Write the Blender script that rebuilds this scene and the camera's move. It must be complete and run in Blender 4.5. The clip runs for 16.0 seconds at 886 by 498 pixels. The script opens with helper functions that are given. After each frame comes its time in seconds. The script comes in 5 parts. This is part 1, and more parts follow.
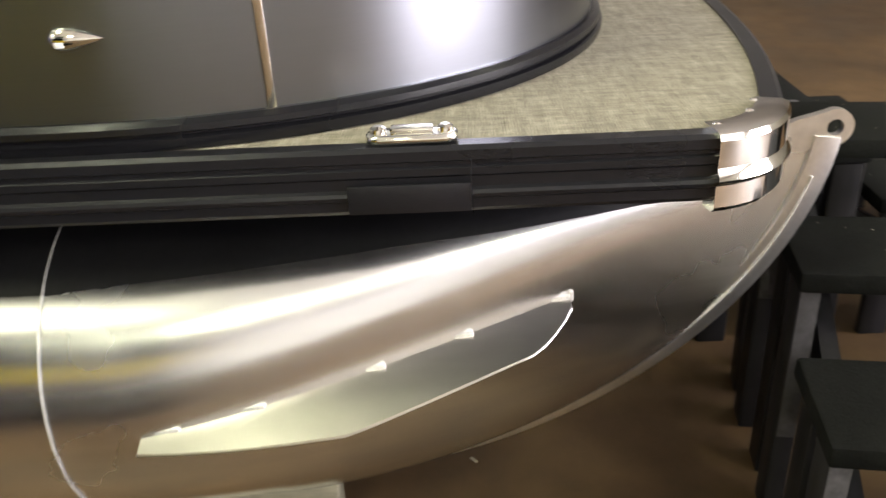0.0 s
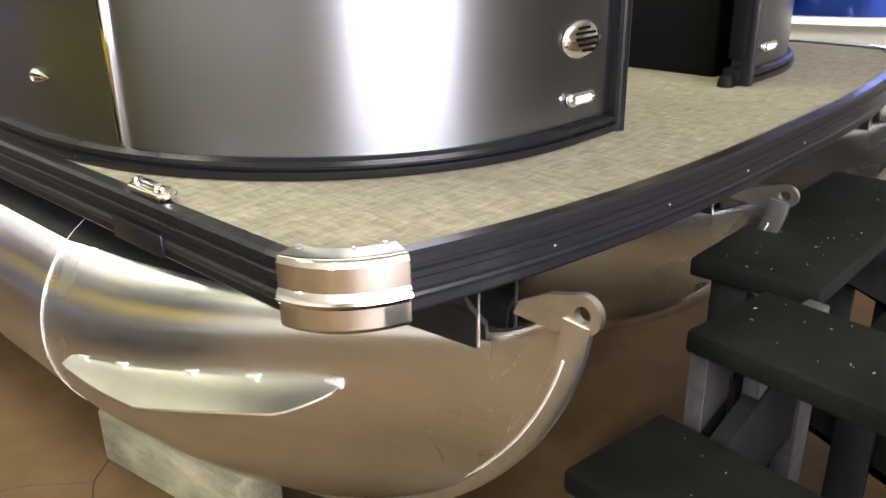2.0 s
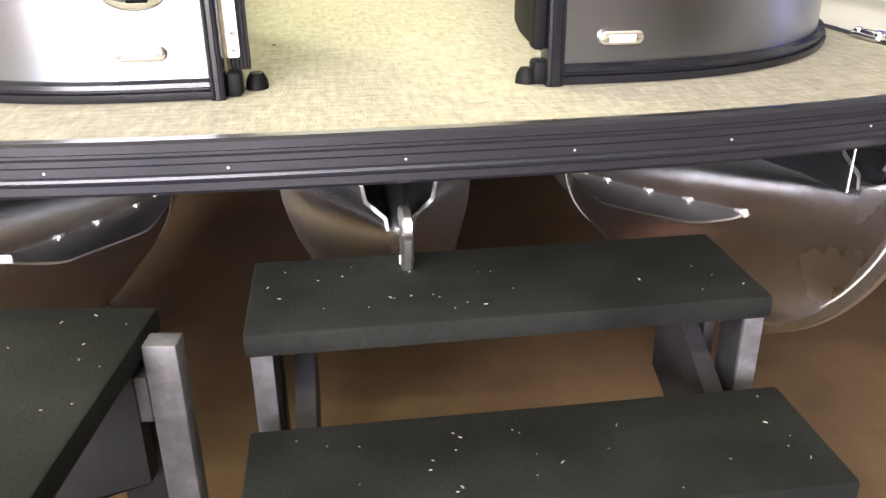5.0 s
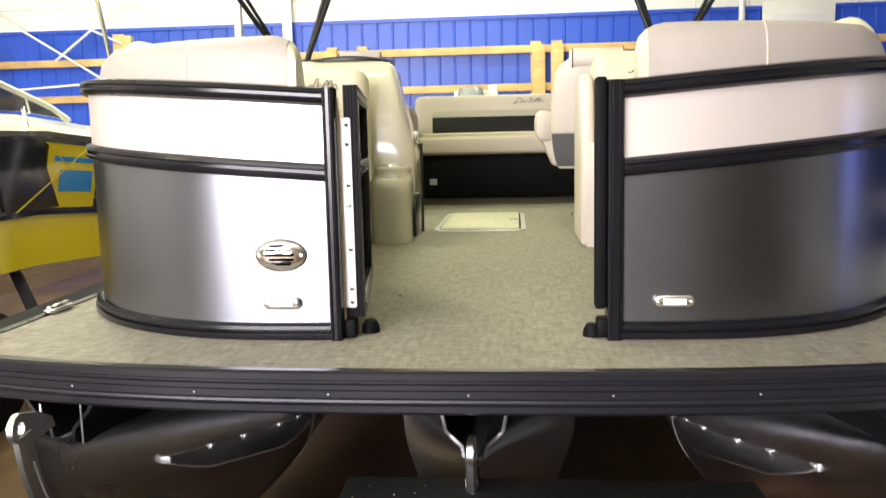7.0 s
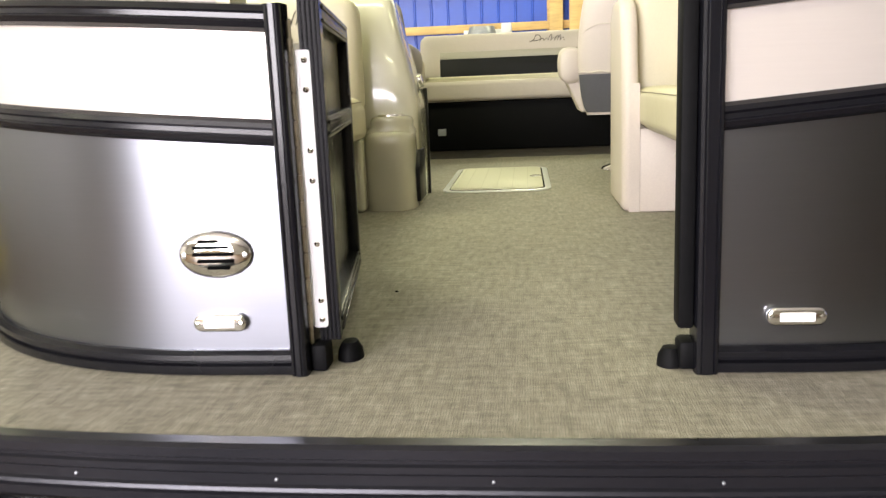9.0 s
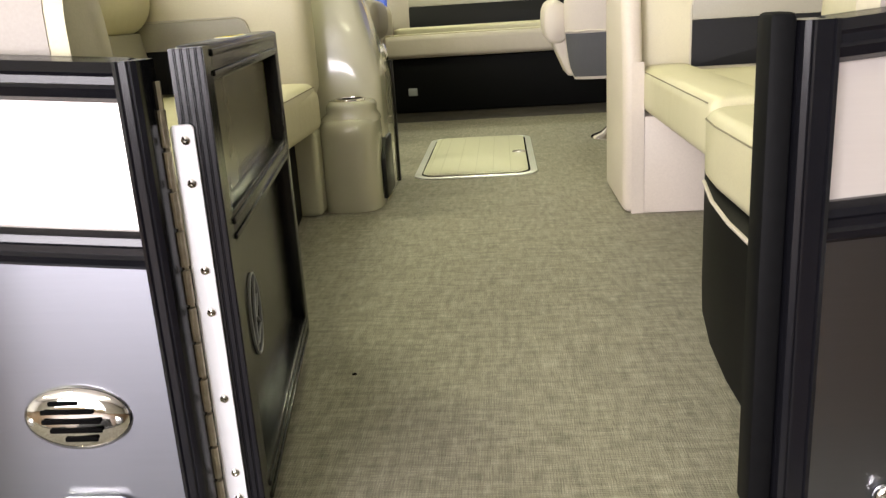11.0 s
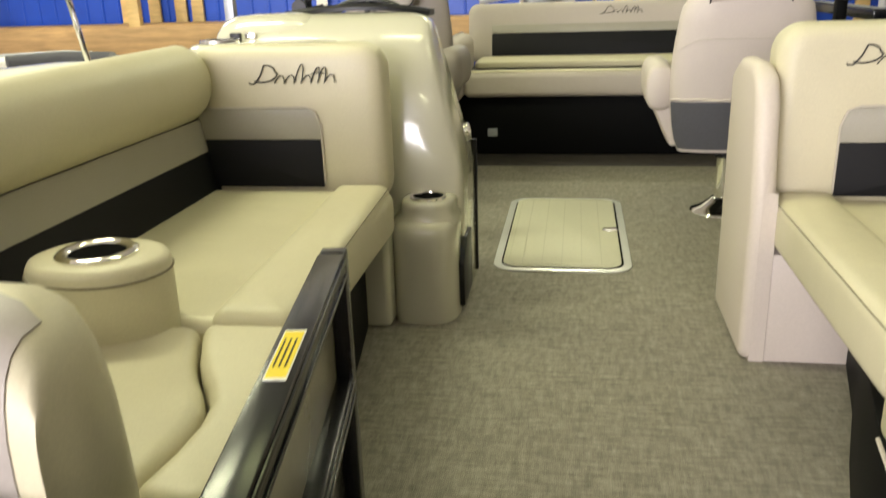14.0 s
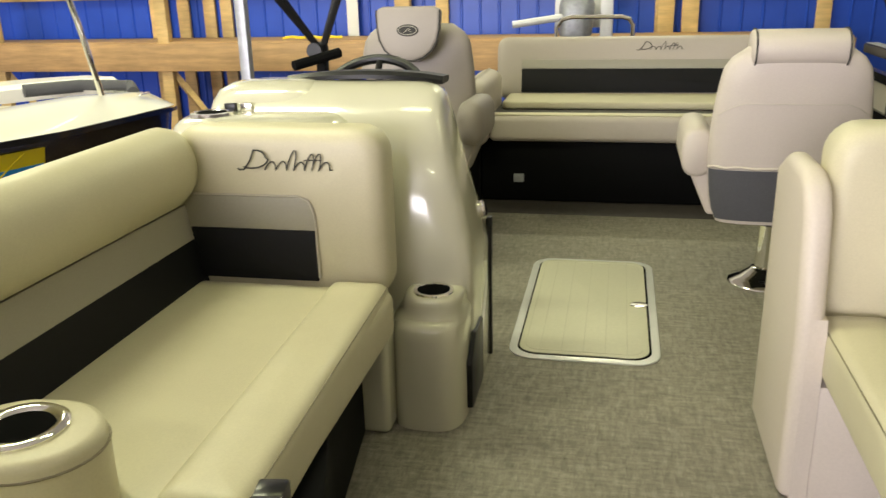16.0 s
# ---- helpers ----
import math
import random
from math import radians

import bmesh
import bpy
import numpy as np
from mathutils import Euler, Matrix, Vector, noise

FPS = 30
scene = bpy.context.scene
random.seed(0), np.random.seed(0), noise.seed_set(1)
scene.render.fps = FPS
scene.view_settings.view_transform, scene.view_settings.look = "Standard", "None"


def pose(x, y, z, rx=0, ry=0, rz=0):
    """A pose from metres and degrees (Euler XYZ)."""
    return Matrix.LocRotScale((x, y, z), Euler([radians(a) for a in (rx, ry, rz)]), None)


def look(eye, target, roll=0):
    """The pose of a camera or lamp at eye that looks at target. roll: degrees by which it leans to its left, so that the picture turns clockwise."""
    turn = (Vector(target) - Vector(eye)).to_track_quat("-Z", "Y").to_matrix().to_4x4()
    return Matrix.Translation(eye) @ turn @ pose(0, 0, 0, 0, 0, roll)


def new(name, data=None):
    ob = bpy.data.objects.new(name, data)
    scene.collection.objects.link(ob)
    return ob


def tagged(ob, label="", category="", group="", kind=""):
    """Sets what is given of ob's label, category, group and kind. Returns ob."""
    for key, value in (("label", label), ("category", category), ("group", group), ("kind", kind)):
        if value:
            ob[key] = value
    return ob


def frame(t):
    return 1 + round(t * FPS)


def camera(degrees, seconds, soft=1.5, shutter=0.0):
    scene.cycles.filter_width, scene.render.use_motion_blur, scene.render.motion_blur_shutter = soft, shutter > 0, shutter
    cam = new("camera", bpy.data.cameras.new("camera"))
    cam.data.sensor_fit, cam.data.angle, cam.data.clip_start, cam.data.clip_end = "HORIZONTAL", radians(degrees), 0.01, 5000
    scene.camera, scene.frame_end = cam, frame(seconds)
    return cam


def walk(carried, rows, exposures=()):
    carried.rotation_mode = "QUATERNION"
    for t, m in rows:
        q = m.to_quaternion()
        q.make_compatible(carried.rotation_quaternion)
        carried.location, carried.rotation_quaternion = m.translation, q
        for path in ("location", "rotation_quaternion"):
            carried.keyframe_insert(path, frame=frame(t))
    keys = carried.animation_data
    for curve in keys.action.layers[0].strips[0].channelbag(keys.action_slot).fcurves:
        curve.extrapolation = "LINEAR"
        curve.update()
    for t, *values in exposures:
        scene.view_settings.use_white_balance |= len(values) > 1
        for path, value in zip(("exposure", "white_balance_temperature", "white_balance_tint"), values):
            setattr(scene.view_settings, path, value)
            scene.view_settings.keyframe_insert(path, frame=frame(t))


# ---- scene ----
PATH = [
    (0, (-2.357, 0.588, 0.392), (-0.583, 0.655, -0.53), -3.2),
    (0.5, (-2.449, 0.295, 0.366), (-0.741, 0.877, -0.499), -4.3),
    (1, (-2.365, -0.057, 0.405), (-0.76, 0.712, -0.507), -3.6),
    (1.5, (-2.14, -0.328, 0.417), (-0.584, 0.612, -0.417), -2.8),
    (2, (-1.955, -0.656, 0.449), (-0.595, 0.608, -0.295), -0.7),
    (2.5, (-1.661, -0.849, 0.414), (-0.459, 0.588, -0.285), 0.6),
    (3, (-1.277, -1.009, 0.432), (-0.123, 0.473, -0.255), 1.2),
    (3.5, (-0.945, -1.233, 0.414), (0.066, 0.329, -0.319), 3.1),
    (3.7, (-0.821, -1.301, 0.402), (0.054, 0.331, -0.355), 2.5),
    (5.8, (0.08, -1.451, 0.415), (0.079, 0.374, -0.402), -1.7),
    (6, (0.09, -1.506, 0.433), (0.028, 0.341, -0.332), -2.0),
    (6.2, (0.101, -1.558, 0.432), (-0.011, 0.323, -0.239), -2.0),
    (6.5, (0.108, -1.646, 0.468), (-0.039, 0.281, -0.045), -2.2),
    (7, (0.104, -1.697, 0.5), (-0.072, 0.277, 0.231), -1.3),
    (7.5, (0.099, -1.598, 0.484), (-0.127, 0.377, 0.262), -0.6),
    (8, (0.057, -1.347, 0.436), (-0.194, 0.58, -0.037), -1.8),
    (8.5, (0.046, -1.189, 0.453), (-0.172, 0.738, -0.035), -2.1),
    (9, (0.055, -1.038, 0.488), (-0.153, 0.911, 0.095), -2.4),
    (9.5, (0.087, -0.767, 0.534), (-0.105, 1.182, 0.126), -2.5),
    (9.7, (0.098, -0.671, 0.6), (-0.103, 1.269, 0.161), -2.4),
    (11.8, (-0.017, -0.534, 0.664), (-0.152, 1.369, 0.062), -4.0),
    (12, (-0.024, -0.53, 0.665), (-0.159, 1.369, 0.053), -3.7),
    (12.5, (0.015, -0.437, 0.675), (-0.156, 1.455, 0.05), -3.6),
    (13, (0.051, -0.298, 0.785), (-0.235, 1.54, 0.051), -3.0),
    (13.5, (0.0, -0.174, 0.827), (-0.363, 1.639, 0.063), -2.5),
    (14, (-0.049, -0.111, 1.0), (-0.36, 1.763, 0.375), -1.9),
    (14.5, (-0.021, -0.032, 1.029), (-0.275, 1.884, 0.517), -1.8),
    (15, (0.021, 0.116, 1.08), (-0.24, 2.031, 0.567), -1.8),
    (15.5, (0.028, 0.201, 1.18), (-0.269, 2.091, 0.596), -1.9),
    (16, (-0.013, 0.209, 1.192), (-0.411, 2.066, 0.563), -1.5),
]
EXPOSURES = [(0, -0.36), (1, -0.16), (1.5, -0.04), (2, -0.11), (3.0, 0.06), (3.5, 0.22), (5.8, 1.22), (6.2, 1.02), (6.5, 0.25), (7, -0.3), (7.5, -1.05), (8, -0.87), (8.5, -0.05), (9, -0.43), (9.7, -0.7), (12, -0.56), (12.5, -0.51), (13, -0.38), (13.5, -0.38), (14, -0.82), (14.5, -0.95), (16, -0.92)]
cam = camera(56.4, 16.0, soft=1.4, shutter=0.3)
walk(cam, [(t, look(e, g, r)) for t, e, g, r in PATH], EXPOSURES)

# ---- world and lamps ----
world = bpy.data.worlds.new("world")
scene.world = world
world.use_nodes = True
wn = world.node_tree
sky = wn.nodes.new("ShaderNodeTexSky")
sky.sky_type, sky.sun_disc, sky.sun_elevation, sky.sun_rotation = "NISHITA", False, radians(40), radians(200)
wn.links.new(sky.outputs[0], wn.nodes["Background"].inputs[0])
wn.nodes["Background"].inputs[1].default_value = 0.1


def area_lamp(name, eye, target, w, h, watts, colour):
    d = bpy.data.lights.new(name, "AREA")
    d.shape, d.size, d.size_y, d.energy, d.color = "RECTANGLE", w, h, watts, colour
    ob = new(name, d)
    ob.matrix_world = look(eye, target)
    return ob


DOOR_X0, DOOR_X1, DOOR_Z, DOOR_Y = -6.6, -0.9, 2.9, -7.5
area_lamp("door_daylight", ((DOOR_X0 + DOOR_X1) / 2, DOOR_Y + 0.05, DOOR_Z / 2), ((DOOR_X0 + DOOR_X1) / 2, 0, DOOR_Z / 2 - 0.4),
          DOOR_X1 - DOOR_X0, DOOR_Z, 2100, (1.0, 0.94, 1.0))
# unseen strips; places and watts chosen to brighten the boats, beam and back wall
LAMPS = [(-0.6, 2.6, 27), (1.9, 2.6, 31), (-2.3, 2.5, 150), (-4.3, 5.6, 210), (0.6, -2.6, 42), (-3.2, -2.6, 130), (0.0, 7.1, 125), (-7.0, 1.5, 150), (-7.0, -3.0, 150)]
for lx, ly, watts in LAMPS:
    area_lamp("unseen_tube_light", (lx, ly, 3.52), (lx, ly, 0), 1.2, 0.25, watts, (0.98, 1.0, 0.66) if watts > 40 else (0.95, 1.0, 0.50))


# ---- materials ----
def material(name, colour, rough=0.5, metal=0.0, grain=None, var=0.0, scale=20.0, bump=0.0, stretch=(1, 1, 1), coat=0.0, aniso=0.0, rough_var=0.0, spec=0.5, blotch=0.0, blotch_scale=2.0, axis="Z", soft=0.0):
    m = bpy.data.materials.new(name)
    m.use_nodes = True
    nt = m.node_tree
    b = nt.nodes["Principled BSDF"]
    b.inputs["Base Color"].default_value = (*colour, 1)
    b.inputs["Roughness"].default_value = rough
    b.inputs["Metallic"].default_value = metal
    b.inputs["Specular IOR Level"].default_value = spec
    b.inputs["Coat Weight"].default_value = coat
    b.inputs["Coat Roughness"].default_value = 0.06
    if aniso:
        tang = nt.nodes.new("ShaderNodeTangent")
        tang.direction_type, tang.axis = "RADIAL", axis
        nt.links.new(tang.outputs[0], b.inputs["Tangent"])
        b.inputs["Anisotropic"].default_value = aniso
        b.inputs["Anisotropic Rotation"].default_value = 0.25
    if var or bump or rough_var or blotch:
        co = nt.nodes.new("ShaderNodeTexCoord")
        mp = nt.nodes.new("ShaderNodeMapping")
        mp.inputs["Scale"].default_value = stretch
        nt.links.new(co.outputs["Object"], mp.inputs[0])
        n1 = nt.nodes.new("ShaderNodeTexNoise")
        n1.inputs["Scale"].default_value, n1.inputs["Detail"].default_value, n1.inputs["Roughness"].default_value = scale, 5, 0.65
        nt.links.new(mp.outputs[0], n1.inputs["Vector"])
        n2 = nt.nodes.new("ShaderNodeTexNoise")
        n2.inputs["Scale"].default_value, n2.inputs["Detail"].default_value = blotch_scale, 4
        nt.links.new(co.outputs["Object"], n2.inputs["Vector"])
        last = None
        for tex, amount in ((n1, var), (n2, blotch)):
            if not amount:
                continue
            ramp = nt.nodes.new("ShaderNodeMapRange")
            ramp.inputs["From Min"].default_value, ramp.inputs["From Max"].default_value = 0.3, 0.7
            ramp.inputs["To Min"].default_value, ramp.inputs["To Max"].default_value = 1 - amount, 1 + amount
            nt.links.new(tex.outputs["Fac"], ramp.inputs["Value"])
            mul = nt.nodes.new("ShaderNodeVectorMath")
            mul.operation = "MULTIPLY"
            if last is None:
                mul.inputs[0].default_value = colour
            else:
                nt.links.new(last, mul.inputs[0])
            nt.links.new(ramp.outputs[0], mul.inputs[1])
            last = mul.outputs[0]
        if last is not None:
            nt.links.new(last, b.inputs["Base Color"])
        if bump:
            bp = nt.nodes.new("ShaderNodeBump")
            bp.inputs["Strength"].default_value, bp.inputs["Distance"].default_value = bump, 0.002
            nt.links.new(n1.outputs["Fac"], bp.inputs["Height"])
            nt.links.new(bp.outputs[0], b.inputs["Normal"])
            if soft:
                sag = nt.nodes.new("ShaderNodeTexNoise")
                sag.inputs["Scale"].default_value, sag.inputs["Detail"].default_value = 9.0, 2
                nt.links.new(co.outputs["Object"], sag.inputs["Vector"])
                b2 = nt.nodes.new("ShaderNodeBump")
                b2.inputs["Strength"].default_value, b2.inputs["Distance"].default_value = soft, 0.02
                nt.links.new(sag.outputs["Fac"], b2.inputs["Height"])
                nt.links.new(b2.outputs[0], bp.inputs["Normal"])
        if rough_var:
            rr = nt.nodes.new("ShaderNodeMapRange")
            rr.inputs["From Min"].default_value, rr.inputs["From Max"].default_value = 0.3, 0.7
            rr.inputs["To Min"].default_value, rr.inputs["To Max"].default_value = max(0.02, rough - rough_var), rough + rough_var
            nt.links.new(n2.outputs["Fac"], rr.inputs["Value"])
            nt.links.new(rr.outputs[0], b.inputs["Roughness"])
    return m


def woven_material(name, dark, mid, light):
    """Woven vinyl floor: threads both ways, long slubs, fine crossing weave."""
    m = bpy.data.materials.new(name)
    m.use_nodes = True
    nt = m.node_tree
    b = nt.nodes["Principled BSDF"]
    co = nt.nodes.new("ShaderNodeTexCoord")
    facs = []
    for stretch, sc in (((1, 5, 1), 42), ((5, 1, 1), 42), ((1, 14, 1), 110), ((14, 1, 1), 110)):
        mp = nt.nodes.new("ShaderNodeMapping")
        mp.inputs["Scale"].default_value = stretch
        n = nt.nodes.new("ShaderNodeTexNoise")
        n.inputs["Scale"].default_value, n.inputs["Detail"].default_value = sc / 3, 3
        nt.links.new(co.outputs["Object"], mp.inputs[0])
        nt.links.new(mp.outputs[0], n.inputs["Vector"])
        facs.append(n.outputs["Fac"])
    waves = []
    for axis in ("X", "Y"):
        wv = nt.nodes.new("ShaderNodeTexWave")
        wv.bands_direction = axis
        wv.inputs["Scale"].default_value, wv.inputs["Distortion"].default_value, wv.inputs["Detail"].default_value = 72, 3.0, 2
        nt.links.new(co.outputs["Object"], wv.inputs["Vector"])
        waves.append(wv.outputs["Fac"])
    weave = nt.nodes.new("ShaderNodeMath")
    weave.operation = "MULTIPLY"
    nt.links.new(waves[0], weave.inputs[0])
    nt.links.new(waves[1], weave.inputs[1])
    total = None
    for f in facs:
        add = nt.nodes.new("ShaderNodeMath")
        add.operation = "ADD"
        add.inputs[1].default_value = 0
        nt.links.new(f, add.inputs[0])
        if total is not None:
            nt.links.new(total, add.inputs[1])
        total = add.outputs[0]
    mixw = nt.nodes.new("ShaderNodeMath")
    mixw.operation = "MULTIPLY_ADD"
    mixw.inputs[1].default_value = 0.30
    nt.links.new(weave.outputs[0], mixw.inputs[0])
    nt.links.new(total, mixw.inputs[2])
    ramp = nt.nodes.new("ShaderNodeValToRGB")
    e = ramp.color_ramp.elements
    e[0].position, e[0].color = 0.36, (*dark, 1)
    e[1].position, e[1].color = 0.64, (*light, 1)
    k = ramp.color_ramp.elements.new(0.5)
    k.color = (*mid, 1)
    div = nt.nodes.new("ShaderNodeMath")
    div.operation = "MULTIPLY"
    div.inputs[1].default_value = 1 / 4.16
    nt.links.new(mixw.outputs[0], div.inputs[0])
    nt.links.new(div.outputs[0], ramp.inputs[0])
    nt.links.new(ramp.outputs[0], b.inputs["Base Color"])
    b.inputs["Roughness"].default_value = 0.7
    bp = nt.nodes.new("ShaderNodeBump")
    bp.inputs["Strength"].default_value, bp.inputs["Distance"].default_value = 0.5, 0.002
    nt.links.new(mixw.outputs[0], bp.inputs["Height"])
    nt.links.new(bp.outputs[0], b.inputs["Normal"])
    return m


M_CARPET = woven_material("woven_vinyl", (0.112, 0.101, 0.080), (0.228, 0.208, 0.166), (0.385, 0.354, 0.288))
M_RIM = material("black_anodised", (0.020, 0.020, 0.025), 0.30, 0.5, var=0.15, scale=60, stretch=(1, 1, 6), rough_var=0.05)
M_RAIL = material("fence_rail_black", (0.0055, 0.0055, 0.0075), 0.24, 0.0, spec=0.36, var=0.1, scale=50, rough_var=0.05)
M_SKIN = material("brushed_grey_skin", (0.225, 0.232, 0.262), 0.31, 1.0, var=0.015, scale=8, stretch=(1, 1, 26), aniso=0.55)
M_SKIN_TOP = material("champagne_skin", (0.70, 0.645, 0.60), 0.36, 0.5, var=0.015, scale=8, stretch=(1, 1, 26), aniso=0.5)
M_ALU = material("mill_aluminium", (0.84, 0.845, 0.87), 0.25, 1.0, aniso=0.74, axis="Y", var=0.06, scale=6, stretch=(1, 0.06, 5), bump=0.008, rough_var=0.03, blotch=0.05, blotch_scale=3, soft=0.025)
M_ALU_BRIGHT = material("bright_aluminium", (0.84, 0.84, 0.83), 0.30, 1.0, var=0.08, scale=40, bump=0.06)
M_FIN = material("fin_aluminium", (0.74, 0.71, 0.68), 0.31, 1.0, var=0.08, scale=7, stretch=(1, 0.3, 1), blotch=0.06, blotch_scale=5)
M_HINGE = material("brassy_hinge_steel", (0.34, 0.30, 0.22), 0.4, 0.6, var=0.25, scale=60, bump=0.1)
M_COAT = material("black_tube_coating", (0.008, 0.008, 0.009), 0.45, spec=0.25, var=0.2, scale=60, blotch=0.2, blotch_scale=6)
# dark brown for painted shade at the stern bench, also for the floor crack
M_SHADE_AND_CRACK = material("dark_brown_shade_and_crack", (0.028, 0.022, 0.019), 0.6, var=0.2, scale=30)
M_WELD = material("weld_bead", (0.8, 0.8, 0.78), 0.35, 0.6, var=0.2, scale=140, bump=0.4)
M_CHROME = material("polished_chrome", (0.85, 0.83, 0.78), 0.08, 1.0, var=0.04, scale=15, rough_var=0.03)
M_VINYL = material("beige_vinyl", (0.56, 0.515, 0.36), 0.46, var=0.05, scale=260, bump=0.12, blotch=0.03, blotch_scale=4, soft=0.22)
M_VINYL_GREY = material("taupe_grey_vinyl", (0.33, 0.31, 0.255), 0.48, var=0.05, scale=260, bump=0.12, soft=0.22)
M_VINYL_TAUPE = material("taupe_vinyl", (0.30, 0.265, 0.24), 0.5, var=0.05, scale=260, bump=0.12, blotch=0.04, soft=0.22)
# the beige vinyl again, greyed and darkened for the light outside the backrest
M_VINYL_OUTER_LIGHT = material("beige_vinyl_in_outer_light", (0.33, 0.295, 0.26), 0.5, var=0.05, scale=260, bump=0.12, blotch=0.03, soft=0.22)
M_VINYL_BENCH = material("bench_taupe_vinyl", (0.44, 0.39, 0.34), 0.5, var=0.05, scale=260, bump=0.12, soft=0.2)
M_VINYL_PALE = material("greige_vinyl", (0.54, 0.48, 0.425), 0.5, var=0.05, scale=260, bump=0.12, blotch=0.03, soft=0.22)
M_VINYL_BLACK = material("black_vinyl", (0.010, 0.010, 0.011), 0.55, spec=0.15, var=0.15, scale=260, bump=0.15)
M_MESH = material("charcoal_mesh_fabric", (0.07, 0.07, 0.078), 0.7, var=0.25, scale=400, bump=0.3)
M_BASE = material("black_rotomould_base", (0.0035, 0.0035, 0.004), 0.55, spec=0.06, var=0.2, scale=120, bump=0.1)
M_GEL = material("beige_gelcoat", (0.52, 0.50, 0.385), 0.2, var=0.02, scale=3, coat=0.8)
M_BEIGE_PLASTIC = material("pale_moulded_plastic", (0.60, 0.53, 0.46), 0.45, var=0.04, scale=150, bump=0.08)
M_HATCH = material("cream_hatch_plastic", (0.57, 0.55, 0.42), 0.55, spec=0.3, var=0.04, scale=80, bump=0.05)
M_GROOVE = material("hatch_groove", (0.47, 0.45, 0.335), 0.6)
M_BLACK = material("black_plastic", (0.009, 0.009, 0.010), 0.38, spec=0.3, var=0.2, scale=90, bump=0.05)
M_DARK = material("dark_slot", (0.003, 0.003, 0.003), 0.9, spec=0.03)
M_RUBBER = material("black_rubber", (0.004, 0.004, 0.0045), 0.6, spec=0.08, var=0.2, scale=60)
M_THREAD = material("dark_stitching", (0.22, 0.19, 0.13), 0.7)
M_THREAD_PALE = material("pale_stitching", (0.50, 0.46, 0.38), 0.6)
M_PRINT = material("dark_embroidery", (0.03, 0.028, 0.026), 0.7)
M_GATE_PANEL = material("bronze_gate_panel", (0.27, 0.25, 0.185), 0.25, 0.3, var=0.05, scale=20)
M_GATE_DARK = material("dark_gate_panel", (0.016, 0.015, 0.012), 0.25, 0.2, var=0.05, scale=20)
M_WHITE_PLATE = material("white_hinge_plate", (0.74, 0.74, 0.76), 0.35, var=0.03, scale=30)
M_LENS = material("clear_lens", (0.85, 0.85, 0.85), 0.12, spec=0.8, coat=1.0)
M_CONCRETE = material("stained_concrete", (0.090, 0.055, 0.027), 0.55, spec=0.3, var=0.22, scale=5, bump=0.08, rough_var=0.12, blotch=0.35, blotch_scale=1.1)
M_TREAD = material("black_grip_carpet", (0.0052, 0.0056, 0.0050), 0.9, spec=0.15, var=0.45, scale=160, bump=0.7, blotch=0.6, blotch_scale=5)
M_STAIR = material("black_painted_timber", (0.013, 0.0125, 0.014), 0.55, spec=0.25, var=0.3, scale=30, stretch=(1, 1, 0.2), bump=0.2, blotch=0.4, blotch_scale=6)
M_SCUFF = material("scuffed_grey_timber", (0.05, 0.048, 0.053), 0.6, var=0.4, scale=40, bump=0.2, blotch=0.4, blotch_scale=9)
M_CRUMB = material("sawdust_crumbs", (0.30, 0.28, 0.23), 0.9, spec=0.1)
M_TIMBER_GREEN = material("weathered_green_timber", (0.24, 0.225, 0.16), 0.8, var=0.3, scale=14, stretch=(2.5, 0.35, 2), bump=0.5, blotch=0.28, blotch_scale=9)
M_PINE = material("pine_boards", (0.60, 0.41, 0.17), 0.6, var=0.18, scale=9, stretch=(0.4, 3, 3), bump=0.15, blotch=0.2, blotch_scale=3)
M_BEAM = material("brown_beam_timber", (0.47, 0.29, 0.13), 0.6, var=0.25, scale=7, stretch=(0.3, 3, 3), bump=0.15, blotch=0.2, blotch_scale=2)
M_BLUE = material("blue_steel_sheet", (0.016, 0.075, 0.52), 0.38, var=0.06, scale=5, blotch=0.12, blotch_scale=0.7)
M_WHITE_WALL = material("white_steel_liner", (0.80, 0.79, 0.74), 0.5, var=0.03, scale=4, blotch=0.05, blotch_scale=0.8)
M_GREY_WALL = material("grey_liner", (0.52, 0.50, 0.47), 0.6, var=0.1, scale=3, blotch=0.1, blotch_scale=0.6)
M_HULL_WHITE = material("white_gelcoat", (0.82, 0.80, 0.73), 0.18, coat=0.6, var=0.02, scale=3)
M_HULL_YELLOW = material("yellow_gelcoat", (0.72, 0.56, 0.01), 0.16, coat=0.8, var=0.02, scale=3)
M_HULL_BLACK = material("black_gelcoat", (0.01, 0.01, 0.011), 0.14, coat=0.8, var=0.05, scale=3)
M_HULL_BLUE = material("cyan_graphic", (0.02, 0.24, 0.62), 0.2, coat=0.6)
M_PEARL_BLUE = material("metallic_blue_skin", (0.006, 0.028, 0.19), 0.16, 0.7, coat=0.5, var=0.06, scale=6, stretch=(1, 1, 12))
M_SILVER_RAIL = material("silver_white_rail", (0.72, 0.72, 0.70), 0.3, 0.3, var=0.05, scale=20)
M_TINT = material("tinted_glass", (0.04, 0.045, 0.05), 0.06, spec=0.8)
M_GALV = material("galvanised_steel", (0.34, 0.35, 0.38), 0.45, 0.5, var=0.15, scale=25)
M_STICKER = material("yellow_sticker", (0.85, 0.66, 0.02), 0.4)
M_STICKER_WHITE = material("white_sticker_edge", (0.85, 0.85, 0.80), 0.4)
M_RUST = material("wood_scrap", (0.33, 0.16, 0.09), 0.7, var=0.3, scale=14)


